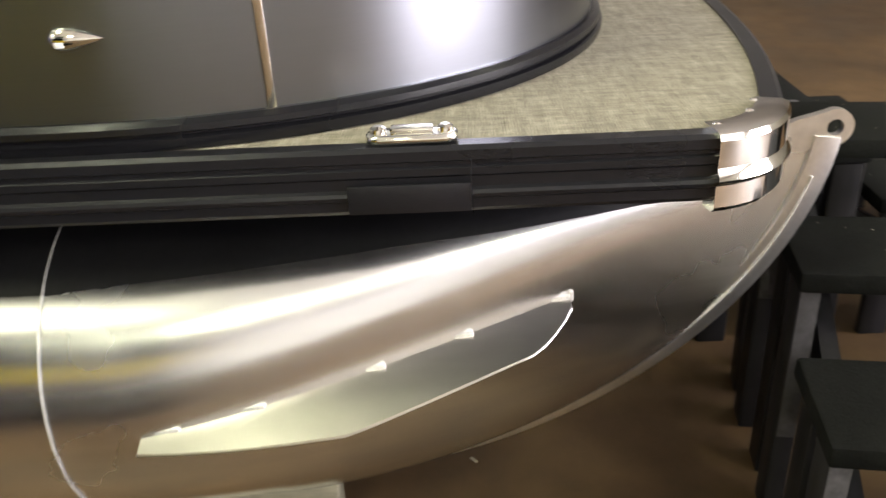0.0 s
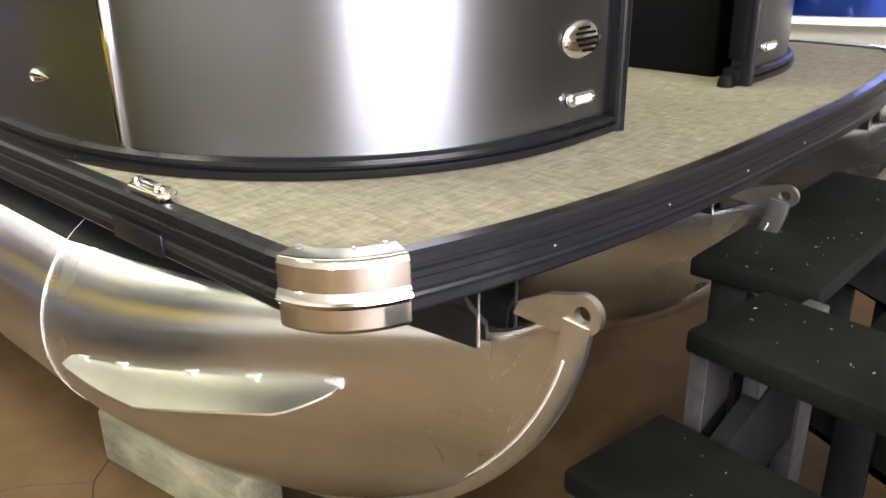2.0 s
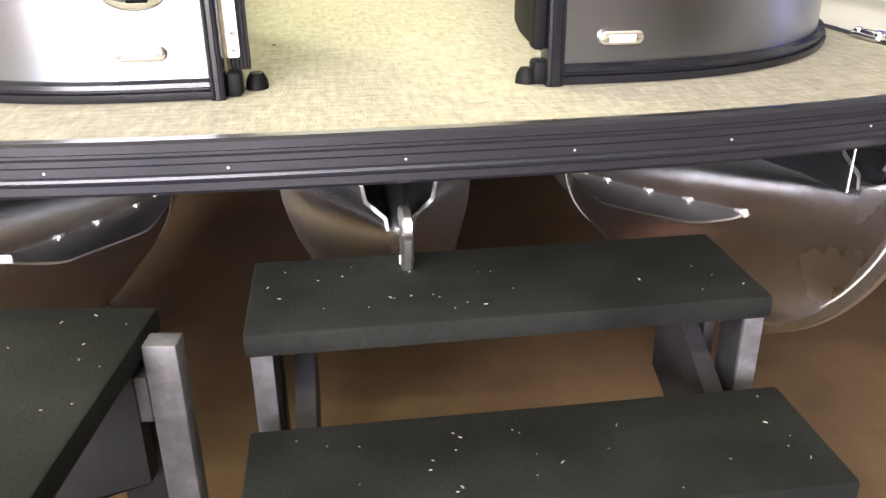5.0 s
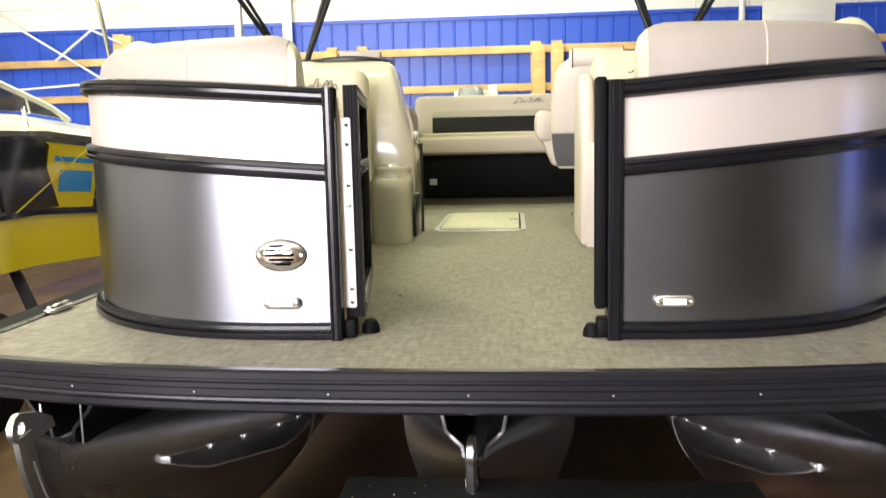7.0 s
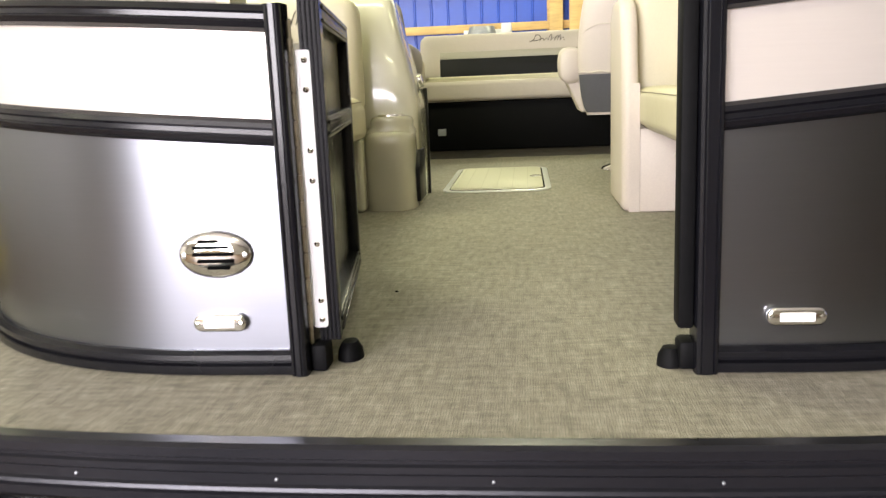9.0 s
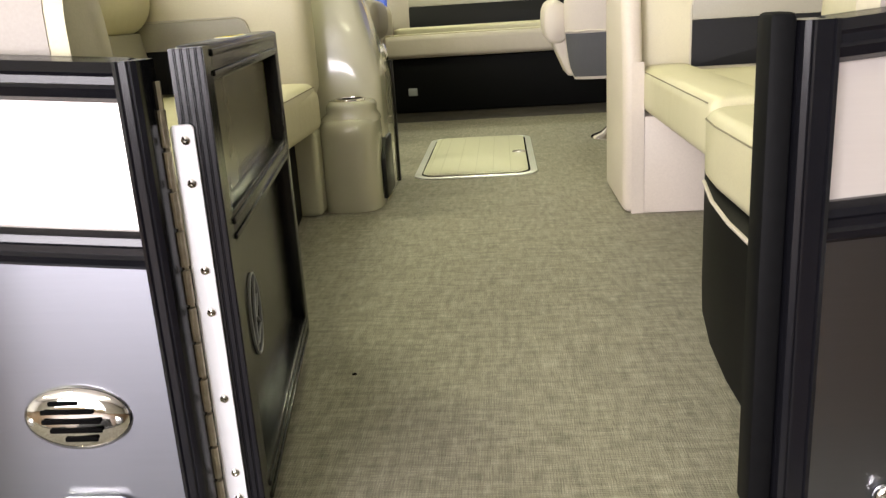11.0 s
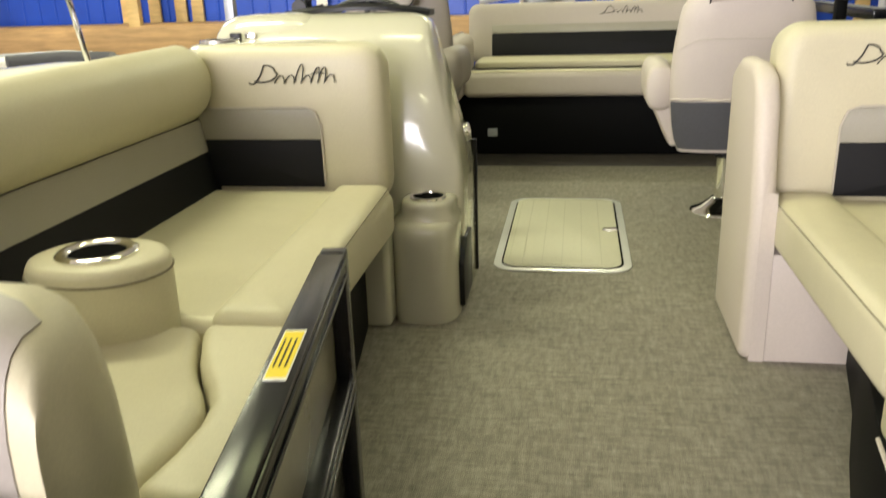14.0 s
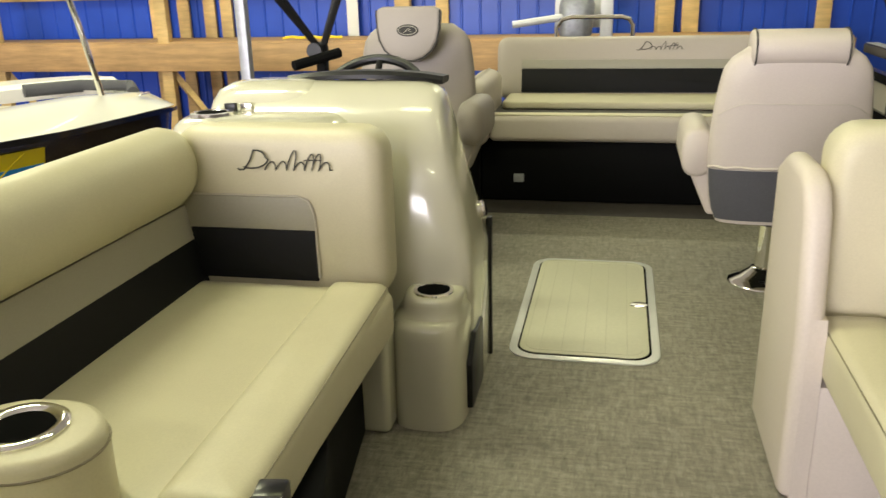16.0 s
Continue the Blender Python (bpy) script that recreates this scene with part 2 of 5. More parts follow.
# ---- mesh helpers ----
def finish(name, bm, mat, parent=None, label="", smooth=30):
    bmesh.ops.recalc_face_normals(bm, faces=bm.faces)
    me = bpy.data.meshes.new(name)
    bm.to_mesh(me)
    bm.free()
    me.materials.append(mat)
    if smooth:
        me.shade_smooth()
        me.set_sharp_from_angle(angle=radians(smooth))
    ob = new(name, me)
    if parent is not None:
        ob.parent = parent
    if label:
        ob["label"] = label
    return ob


def part(name, bm, mat, parent, label="", smooth=30):
    return finish(name, bm, mat, parent, label, smooth)


def thing(name, label, category, group="", kind=""):
    return tagged(new(name), label, category, group, kind)


def rbox(x0, x1, y0, y1, z0, z1, r=0.004, seg=2, m=None):
    bm = bmesh.new()
    bmesh.ops.create_cube(bm, size=1)
    bmesh.ops.transform(bm, matrix=Matrix.Translation(((x0 + x1) / 2, (y0 + y1) / 2, (z0 + z1) / 2)) @ Matrix.Diagonal((x1 - x0, y1 - y0, z1 - z0, 1)), verts=bm.verts)
    if r:
        bmesh.ops.bevel(bm, geom=bm.edges[:] + bm.verts[:], offset=r, segments=seg, profile=0.5, affect="EDGES", clamp_overlap=True)
    if m is not None:
        bmesh.ops.transform(bm, matrix=m, verts=bm.verts)
    return bm


def prism(pts, axis, a, b, r=0.0, seg=2):
    """A polygon pushed along an axis. axis z: pts are x, y; axis x: pts are y, z; axis y: pts are x, z."""
    bm = bmesh.new()
    put = {"z": lambda p, h: (p[0], p[1], h), "x": lambda p, h: (h, p[0], p[1]), "y": lambda p, h: (p[0], h, p[1])}[axis]
    low = [bm.verts.new(put(p, a)) for p in pts]
    top = [bm.verts.new(put(p, b)) for p in pts]
    n = len(pts)
    bm.faces.new(low)
    bm.faces.new(top)
    for i in range(n):
        bm.faces.new((low[i], low[(i + 1) % n], top[(i + 1) % n], top[i]))
    bmesh.ops.recalc_face_normals(bm, faces=bm.faces)
    if r:
        rim = [e for e in bm.edges if len(e.link_faces) == 2 and e.calc_face_angle(0) > 0.6]
        bmesh.ops.bevel(bm, geom=rim, offset=r, segments=seg, profile=0.5, affect="EDGES", clamp_overlap=True)
    return bm


def loft(rings, cap=True, closed=True):
    bm = bmesh.new()
    vs = [[bm.verts.new(p) for p in ring] for ring in rings]
    n = len(rings[0])
    for a, b in zip(vs, vs[1:]):
        for i in range(n if closed else n - 1):
            j = (i + 1) % n
            bm.faces.new((a[i], a[j], b[j], b[i]))
    if cap and closed:
        bm.faces.new(vs[0])
        bm.faces.new(vs[-1])
    return bm


def sweep(path, profile, lift=None):
    """A closed profile of (outwards, up) along a path of (x, y); outwards is to the left of the way, lift raises it on the way."""
    rings = []
    n = len(path)
    for i, (x, y) in enumerate(path):
        ax, ay = path[max(i - 1, 0)]
        bx, by = path[min(i + 1, n - 1)]
        d = math.hypot(bx - ax, by - ay)
        nx, ny = -(by - ay) / d, (bx - ax) / d
        rings.append([(x + nx * u, y + ny * u, v + (lift(x, v) if lift else 0)) for u, v in profile])
    return loft(rings)


def tube(path, r, seg=8, flat=1.0):
    """A round bar along points; flat squeezes it along y."""
    rings = []
    n = len(path)
    up = None
    for i, p in enumerate(path):
        p = Vector(p)
        d = (Vector(path[min(i + 1, n - 1)]) - Vector(path[max(i - 1, 0)])).normalized()
        side = d.cross(Vector((0, 0, 1)) if abs(d.z) < 0.95 else Vector((0, 1, 0))).normalized() if up is None else (up - d * up.dot(d)).normalized()
        up = side
        other = d.cross(side)
        rings.append([p + (side * math.cos(a) + other * math.sin(a)) * r for a in (k * 2 * math.pi / seg for k in range(seg))])
    bm = loft(rings)
    if flat != 1.0:
        y0 = sum(Vector(p).y for p in path) / n
        for v in bm.verts:
            v.co.y = y0 + (v.co.y - y0) * flat
    return bm


def lathe(profile, cx, cy, seg=28, sx=1.0, sy=1.0):
    """Rings of (radius, z) round an upright line."""
    return loft([[(cx + r * sx * math.cos(a), cy + r * sy * math.sin(a), z) for a in (k * 2 * math.pi / seg for k in range(seg))] for r, z in profile])


def turned(bm, m):
    bmesh.ops.transform(bm, matrix=m, verts=bm.verts)
    return bm


def mirrored(bm, on=True):
    if on:
        for v in bm.verts:
            v.co.x = -v.co.x
    return bm


def merge(*bms):
    out = bmesh.new()
    for b in bms:
        me = bpy.data.meshes.new("tmp")
        b.to_mesh(me)
        b.free()
        out.from_mesh(me)
        bpy.data.meshes.remove(me)
    return out


def rounded(x0, x1, y0, y1, r, seg=6):
    pts = []
    for cx, cy, a0 in ((x1 - r, y1 - r, 0), (x0 + r, y1 - r, 90), (x0 + r, y0 + r, 180), (x1 - r, y0 + r, 270)):
        for k in range(seg + 1):
            a = radians(a0 + 90 * k / seg)
            pts.append((cx + r * math.cos(a), cy + r * math.sin(a)))
    return pts


def cushion(x0, x1, y0, y1, z0, z1, r=0.04, crown=0.012, corner=None):
    """A soft pad with rounded corners in plan, rolled edges and a crowned top."""
    corner = corner or r * 1.3
    h = z1 - z0
    r = min(r, h * 0.48)
    rings = []
    for k in range(6):
        a = radians(90 * k / 5)
        inset, z = r * (1 - math.sin(a)), z0 + r * (1 - math.cos(a))
        rings.append([(x, y, z) for x, y in rounded(x0 + inset, x1 - inset, y0 + inset, y1 - inset, max(corner - inset * 0.6, 0.004))])
    for k in range(6):
        a = radians(90 * k / 5)
        inset, z = r * (1 - math.cos(a)), z1 - r * (1 - math.sin(a))
        rings.append([(x, y, z) for x, y in rounded(x0 + inset, x1 - inset, y0 + inset, y1 - inset, max(corner - inset * 0.6, 0.004))])
    w = min(x1 - x0, y1 - y0) / 2 - r
    for f in (0.25, 0.55, 0.8):
        inset, z = r + w * f, z1 + crown * math.sin(f * math.pi / 2)
        rings.append([(x, y, z) for x, y in rounded(x0 + inset, x1 - inset, y0 + inset, y1 - inset, 0.004)])
    return loft(rings)


def swash(x0, z0, w, h, y, r):
    """A flowing embroidered mark of plain slanted strokes: a broad looped flourish, then a row of low and tall waves."""
    def at(u, v):
        return (x0 + w * (u + 0.07 * v), y, z0 + h * v)

    loop = [at(0.15 + 0.13 * math.cos(a) * (1.0 if math.sin(a) > 0 else 1.25), 0.52 + 0.42 * math.sin(a)) for a in (radians(215 - 340 * k / 22) for k in range(23))]
    loop = [at(0.0, 0.10), at(0.02, 0.02), at(0.07, 0.02)] + [at(0.11 + 0.02 * k / 3, 0.2 + 0.75 * k / 3) for k in range(1, 4)] + loop[8:]
    strokes = [tube(loop, r, 6, 0.5)]
    row = []
    u = 0.30
    for tall in (0.40, 0.42, 0.95, 0.40, 0.80, 0.80, 0.42):
        step = 0.075 if tall > 0.6 else 0.118
        for k in range(9):
            a = 2 * math.pi * k / 9
            row.append(at(u + step * k / 9 - 0.016 * math.sin(a), 0.03 + tall * (0.5 - 0.5 * math.cos(a))))
        u += step
    row.append(at(u + 0.02, 0.10))
    strokes.append(tube(row, r * 0.8, 6, 0.5))
    strokes.append(tube([at(0.70, 0.50), at(0.78, 0.53), at(0.87, 0.52)], r * 0.7, 6, 0.5))
    return merge(*strokes)


# ---- the building ----
GROUND = -1.03
WALL_Y, CEIL, WX0, WX1 = 8.62, 3.6, -12.0, 9.0

bm = rbox(WX0, WX1, DOOR_Y - 0.3, WALL_Y + 0.3, GROUND - 0.15, GROUND, 0)
ground = tagged(finish("ground", bm, M_CONCRETE), "brown stained polished concrete warehouse floor", "floor", kind="structure")
tagged(finish("ceiling", rbox(WX0, WX1, DOOR_Y, WALL_Y + 0.3, CEIL, CEIL + 0.12, 0), M_WHITE_WALL), "white liner ceiling of the warehouse", "ceiling", kind="structure")
BLUE_TOP = 1.93


def ribbed(x0, x1, y, z0, z1, pitch, depth):
    """A sheet with upright ribs, facing the hall."""
    pts = [(x0, y + 0.03)]
    x = x0
    while x < x1:
        pts += [(x, y), (x + pitch - 0.03, y), (x + pitch - 0.02, y - depth), (x + pitch - 0.01, y - depth)]
        x += pitch
    pts += [(x, y), (x, y + 0.03)]
    return prism(pts, "z", z0, z1)


wall_north = tagged(finish("wall_north", rbox(WX0, WX1, WALL_Y + 0.03, WALL_Y + 0.2, GROUND, CEIL, 0), M_GREY_WALL), "back wall of the warehouse, steel sheet on timber", "wall", kind="structure")
part("blue_sheet", ribbed(WX0, WX1, WALL_Y, GROUND, BLUE_TOP, 0.19, 0.012), M_BLUE, wall_north, "blue ribbed steel wainscot", 0)
part("white_liner", ribbed(WX0, WX1, WALL_Y - 0.004, BLUE_TOP, CEIL, 0.62, 0.006), M_WHITE_WALL, wall_north, "white steel liner", 0)
for k in range(5):
    part("liner_joint", rbox(WX0, WX1, WALL_Y - 0.013, WALL_Y - 0.0105, 2.20 + 0.29 * k, 2.208 + 0.29 * k, 0), M_GREY_WALL, wall_north)
part("flashing", rbox(WX0, WX1, WALL_Y - 0.03, WALL_Y - 0.012, BLUE_TOP - 0.03, BLUE_TOP + 0.012, 0), M_BLUE, wall_north)
tagged(finish("wall_west", rbox(WX0 - 0.2, WX0, DOOR_Y, WALL_Y + 0.2, GROUND, CEIL, 0), M_WHITE_WALL), "plain white side wall of the warehouse", "wall", kind="structure")
tagged(finish("wall_east", rbox(WX1, WX1 + 0.2, DOOR_Y, WALL_Y + 0.2, GROUND, CEIL, 0), M_GREY_WALL), "plain side wall of the warehouse", "wall", kind="structure")
bm = merge(rbox(WX0, DOOR_X0, DOOR_Y - 0.2, DOOR_Y, GROUND, CEIL, 0), rbox(DOOR_X1, WX1, DOOR_Y - 0.2, DOOR_Y, GROUND, CEIL, 0), rbox(DOOR_X0, DOOR_X1, DOOR_Y - 0.2, DOOR_Y, DOOR_Z, CEIL, 0))
tagged(finish("wall_south", bm, M_GREY_WALL, smooth=0), "front wall with a wide open doorway to daylight", "wall", kind="structure")
# housings for the added, unseen strips
for lx, ly, watts in LAMPS:
    lamp = thing("unseen_ceiling_light", "white strip light added under the ceiling, out of view", "light", "ceiling lights")
    lamp.location = (lx, ly, CEIL)
    part("housing", rbox(-0.63, 0.63, -0.15, 0.15, -0.06, 0, 0.01), M_WHITE_WALL, lamp)

crack = [(-1.06, 1.60), (-1.10, 1.53), (-1.13, 1.47), (-1.20, 1.415), (-1.215, 1.40), (-1.25, 1.335), (-1.278, 1.295), (-1.31, 1.20), (-1.33, 1.08)]
branch = [(-1.215, 1.40), (-1.27, 1.445), (-1.344, 1.519), (-1.42, 1.56), (-1.52, 1.66)]
for line in (crack, branch):
    part("crack", tube([(x, y, GROUND + 0.0004) for x, y in line], 0.0018, 4), M_SHADE_AND_CRACK, ground, "thin crack in the concrete")
for x, y, a, q in ((-0.77, 0.60, 40, 1.0), (-0.98, 0.56, 100, 0.7), (-0.55, -0.35, 10, 0.8), (0.05, -0.55, 75, 0.9)):
    tagged(finish("wood_chip", turned(rbox(-0.011 * q, 0.011 * q, -0.004, 0.004, 0, 0.003, 0.001), pose(x, y, GROUND, 0, 0, a)), M_CRUMB), "small pale wood chip lying on the concrete", "debris", "chips on the floor")

# timber rack along the back wall
rack = thing("timber_rack", "pine stud rack with a thick brown beam, against the blue wall", "rack")
for z in (1.075, 1.525):
    part("girt", rbox(-9, 7, WALL_Y - 0.10, WALL_Y - 0.062, z - 0.045, z + 0.045, 0.004), M_PINE, rack)
for x in (-6.9, -4.79, -4.55, -4.25, -4.06, -2.13, -1.75, 0.37, 0.62, 1.80, 2.62, 2.94, 4.9):
    part("stud", rbox(x - 0.065, x + 0.065, WALL_Y - 0.062, WALL_Y - 0.022, GROUND, 1.62, 0.004), M_PINE, rack)
for x in (-4.79, -2.13, 0.40, 0.62):
    part("post", rbox(x - 0.075, x + 0.075, WALL_Y - 0.18, WALL_Y - 0.102, GROUND, 1.57 if x > -3 else 1.85, 0.005), M_PINE, rack)
part("beam", rbox(-9, 1.9, WALL_Y - 0.86, WALL_Y - 0.80, 0.36, 0.62, 0.006), M_BEAM, rack, "thick brown beam")
part("shelf_board", rbox(-9, 1.9, WALL_Y - 0.795, WALL_Y - 0.2, 0.60, 0.635, 0.004), M_BEAM, rack)
for x in (-6.3, -4.4, -2.0, 0.5, 1.8):
    part("shelf_post", rbox(x - 0.06, x + 0.06, WALL_Y - 0.798, WALL_Y - 0.72, GROUND, 0.598 if x > -4 else 1.75, 0.005), M_PINE, rack)
    part("brace", tube([(x, WALL_Y - 0.7, 0.35), (x + 0.55, WALL_Y - 0.7, -0.35)], 0.04, 4), M_PINE, rack)
down = tagged(finish("downpipe", rbox(-2.72, -2.60, WALL_Y - 0.125, WALL_Y - 0.105, GROUND, CEIL, 0.01), M_WHITE_WALL), "white plastic strip standing against the blue wall", "pipe")
board = thing("white_door_leaf", "white panelled door leaf standing against the rack", "door leaf")
part("leaf", rbox(2.95, 3.75, WALL_Y - 0.30, WALL_Y - 0.26, GROUND, 1.95, 0.006), M_WHITE_WALL, board)
part("panel", rbox(3.05, 3.65, WALL_Y - 0.312, WALL_Y - 0.301, 0.85, 1.80, 0.004), M_WHITE_PLATE, board)
tagged(finish("white_pipe", lathe([(0.035, GROUND), (0.035, 2.4)], 2.72, WALL_Y - 0.28, 14), M_WHITE_PLATE), "white plastic pipe standing by the rack", "pipe")
tagged(finish("dark_post", rbox(3.22, 3.34, WALL_Y - 0.42, WALL_Y - 0.34, GROUND, 1.7, 0.006), M_BEAM), "dark timber post beside the white leaf", "post")
strap = [(-3.25 + 0.055 * k, WALL_Y - 0.55 + 0.03 * math.sin(k * 1.3), 0.645 + 0.012 * abs(math.sin(k * 0.9))) for k in range(12)]
tagged(finish("yellow_strap", tube(strap, 0.014, 6, 0.5), M_STICKER), "yellow webbing strap lying on the brown shelf", "strap")
cross = thing("wall_brace", "thin white crossed brace rods before the wall", "brace")
for a, b in (((-6.6, 2.3), (-4.6, 1.05)), ((-4.5, 2.35), (-5.6, 1.55)), ((-3.9, 1.35), (-5.2, 1.95)), ((-6.2, 1.2), (-4.0, 1.32))):
    part("rod", tube([(a[0], WALL_Y - 0.22, a[1]), (b[0], WALL_Y - 0.22, b[1])], 0.014, 6), M_WHITE_WALL, cross)

# ---- the deck and its rim ----
HALF = 1.317


def front_y(x):
    return 0.0755 * abs(x) ** 2.9


def rim_path():
    side = [(-HALF, y) for y in (6.0, 3.0, 1.5, 0.8, 0.5, 0.35)]
    p0, p1, p2 = (-HALF, 0.285), (-HALF, 0.165), (-1.19, front_y(1.19))
    arc = [((1 - t) ** 2 * p0[0] + 2 * t * (1 - t) * p1[0] + t * t * p2[0], (1 - t) ** 2 * p0[1] + 2 * t * (1 - t) * p1[1] + t * t * p2[1]) for t in (k / 8 for k in range(9))]
    left = side + arc
    front = [(x, front_y(x)) for x in np.linspace(-1.15, 1.15, 47).tolist()]
    return left + front + [(-x, y) for x, y in reversed(left)]


RIM = rim_path()
inner = []
for i, (x, y) in enumerate(RIM):
    ax, ay = RIM[max(i - 1, 0)]
    bx, by = RIM[min(i + 1, len(RIM) - 1)]
    d = math.hypot(bx - ax, by - ay)
    inner.append((x - (by - ay) / d * 0.02, y + (bx - ax) / d * 0.02))
deck = tagged(finish("deck", prism(inner, "z", -0.03, 0.0), M_CARPET, smooth=0), "pontoon boat deck in woven taupe vinyl", "floor", kind="structure")
RIM_PROFILE = [(-0.034, 0.003), (-0.008, 0.004), (0, -0.001), (0, -0.015), (-0.005, -0.018), (-0.005, -0.023), (0, -0.026), (0, -0.036), (-0.004, -0.040),
               (-0.004, -0.055), (0.002, -0.058), (0.004, -0.063), (0.002, -0.069), (-0.004, -0.073), (-0.004, -0.087), (-0.010, -0.094), (-0.034, -0.094)]
rim = thing("rub_rail", "black ribbed aluminium rub rail round the deck edge", "rub rail")
rev = list(reversed(RIM))
part("extrusion", sweep(rev, RIM_PROFILE), M_RIM, rim, smooth=20)
cap_profile = [(-0.040, 0.010), (-0.004, 0.010), (0.006, 0.006), (0.010, -0.002), (0.010, -0.040), (0.016, -0.050), (0.018, -0.056), (0.014, -0.062), (0.010, -0.066), (0.010, -0.098), (0.004, -0.106), (-0.02, -0.106), (-0.02, -0.02)]
corner = [(x, y) for x, y in RIM if -HALF - 0.01 <= x < -1.16 and y < 0.27]
for side in (False, True):
    p = list(reversed(corner))
    cap = part("corner_cap", mirrored(sweep(p, cap_profile), side), M_CHROME, rim, "polished chrome corner cap", 25)
    for x, y in ((-1.285, 0.25), (-1.235, 0.19), (-1.19, 0.17)):
        part("screw", mirrored(lathe([(0.0, 0.0125), (0.004, 0.012), (0.006, 0.010)], x, y, 10), side), M_CHROME, cap)
for k in range(-3, 4):
    x = 0.305 * k
    part("rivet", turned(lathe([(0.0027, 0.0), (0.0022, 0.0015), (0.0, 0.002)], 0, 0, 10), pose(x, front_y(x) + 0.003, -0.0475, 90)), M_GALV, rim)
for side in (False, True):
    for y in (0.662, 2.6):
        cl = part("cleat", mirrored(turned(prism(rounded(-0.064, 0.064, -0.021, 0.021, 0.020), "z", 0.004, 0.018, 0.006, 3), pose(-1.285, y, 0, 0, 0, 90)), side), M_CHROME, rim, "polished flip-up cleat")
        part("cleat_bar", mirrored(turned(rbox(-0.030, 0.030, -0.010, 0.010, 0.017, 0.026, 0.004), pose(-1.285, y, 0, 0, 0, 90)), side), M_CHROME, cl)
        for dy in (-0.046, 0.046):
            part("cleat_boss", mirrored(lathe([(0.012, 0.016), (0.011, 0.024), (0.006, 0.027), (0.0, 0.027)], -1.285, y + dy, 16), side), M_CHROME, cl)
for side in (False, True):
    plate = part("splice_plate", mirrored(rbox(-1.3235, -1.318, 0.584, 0.754, -0.088, -0.046, 0.0015), side), M_RIM, rim, "flat black joint cover")
    part("joint_line", mirrored(tube([(-1.3215, 0.582, 0.0), (-1.3225, 0.584, -0.03), (-1.325, 0.583, -0.06), (-1.322, 0.582, -0.092)], 0.0006, 6), side), M_RAIL, plate)

# joists under the deck
frame_under = thing("deck_frame", "dark aluminium cross members under the deck", "frame")
for y in np.arange(0.4, 5.9, 0.55).tolist():
    part("cross_member", rbox(-1.22, 1.22, y, y + 0.05, -0.10, -0.031, 0.003), M_RIM, frame_under)

part("underskin", rbox(-1.25, 1.25, 0.22, 5.9, -0.108, -0.102, 0), M_BLACK, frame_under, "black sheet under the deck")

# ---- pontoons ----
PC_Z, PR = -0.50, 0.3175


def pontoon_section(y):
    s = min(max((y + 0.055) / 1.30, 0.0), 1.0)
    w = PR * math.sin(math.pi / 2 * s) ** 1.75
    if y < 0.95:
        u = (0.95 - y) / 1.005
        zb = -0.10 - 0.750 * max(1 - min(u, 1) ** 1.82, 0) ** (1 / 1.82)
    else:
        zb = -0.85
    zb = max(zb, PC_Z - PR) if y > 0.95 else zb + (0.037 * s)
    q = min(max((y + 0.05) / 0.2, 0.0), 1.0)
    zt = -0.125 - 0.075 * q * q * (3 - 2 * q) + 0.018 * s
    mid = zt - (zt - zb) * (0.26 + 0.24 * s)
    return max(w, 0.004), zt, mid, zb


def top_power(y):
    return 2.0 + 1.6 * max(0, 1 - (y + 0.05) / 1.2)


def side_at(y, z):
    """Half width of the tube or its nose cone at a height above its widest line."""
    if y > 1.288:
        return math.sqrt(max(PR * PR - (z - PC_Z) ** 2, 0.0))
    w, zt, mid, zb = pontoon_section(y)
    n = top_power(y)
    t = min(max((z - mid) / (zt - mid), 0.0), 1.0)
    return w * (1 - t ** n) ** (1 / n)


def nose_rings(seg, at_x=0.0, at_y=0.0):
    rings = []
    for y in [-0.045, -0.03, 0.0] + np.linspace(0.04, 1.288, 44).tolist():
        w, zt, mid, zb = pontoon_section(y)
        n_top = top_power(y)
        ring = []
        for k in range(seg):
            a = 2 * math.pi * k / seg
            c, s = math.cos(a), math.sin(a)
            if s >= 0:
                xx = w * math.copysign(abs(c) ** (2 / n_top), c)
                zz = mid + (zt - mid) * abs(s) ** (2 / n_top)
            else:
                xx, zz = w * c, mid - (mid - zb) * abs(s)
            ring.append((at_x + xx, at_y + y, zz))
        rings.append(ring)
    return rings


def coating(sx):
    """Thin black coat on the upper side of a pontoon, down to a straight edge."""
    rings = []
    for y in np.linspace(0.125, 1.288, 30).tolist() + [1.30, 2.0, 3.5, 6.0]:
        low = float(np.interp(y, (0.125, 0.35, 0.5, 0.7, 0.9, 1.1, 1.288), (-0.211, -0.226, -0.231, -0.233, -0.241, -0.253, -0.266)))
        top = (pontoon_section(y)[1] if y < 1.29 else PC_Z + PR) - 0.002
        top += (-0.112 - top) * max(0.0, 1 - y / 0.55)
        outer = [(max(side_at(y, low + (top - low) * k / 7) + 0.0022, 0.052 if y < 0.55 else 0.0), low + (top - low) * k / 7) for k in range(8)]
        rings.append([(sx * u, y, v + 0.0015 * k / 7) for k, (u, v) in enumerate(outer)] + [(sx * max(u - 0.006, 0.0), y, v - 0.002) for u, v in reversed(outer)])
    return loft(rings)


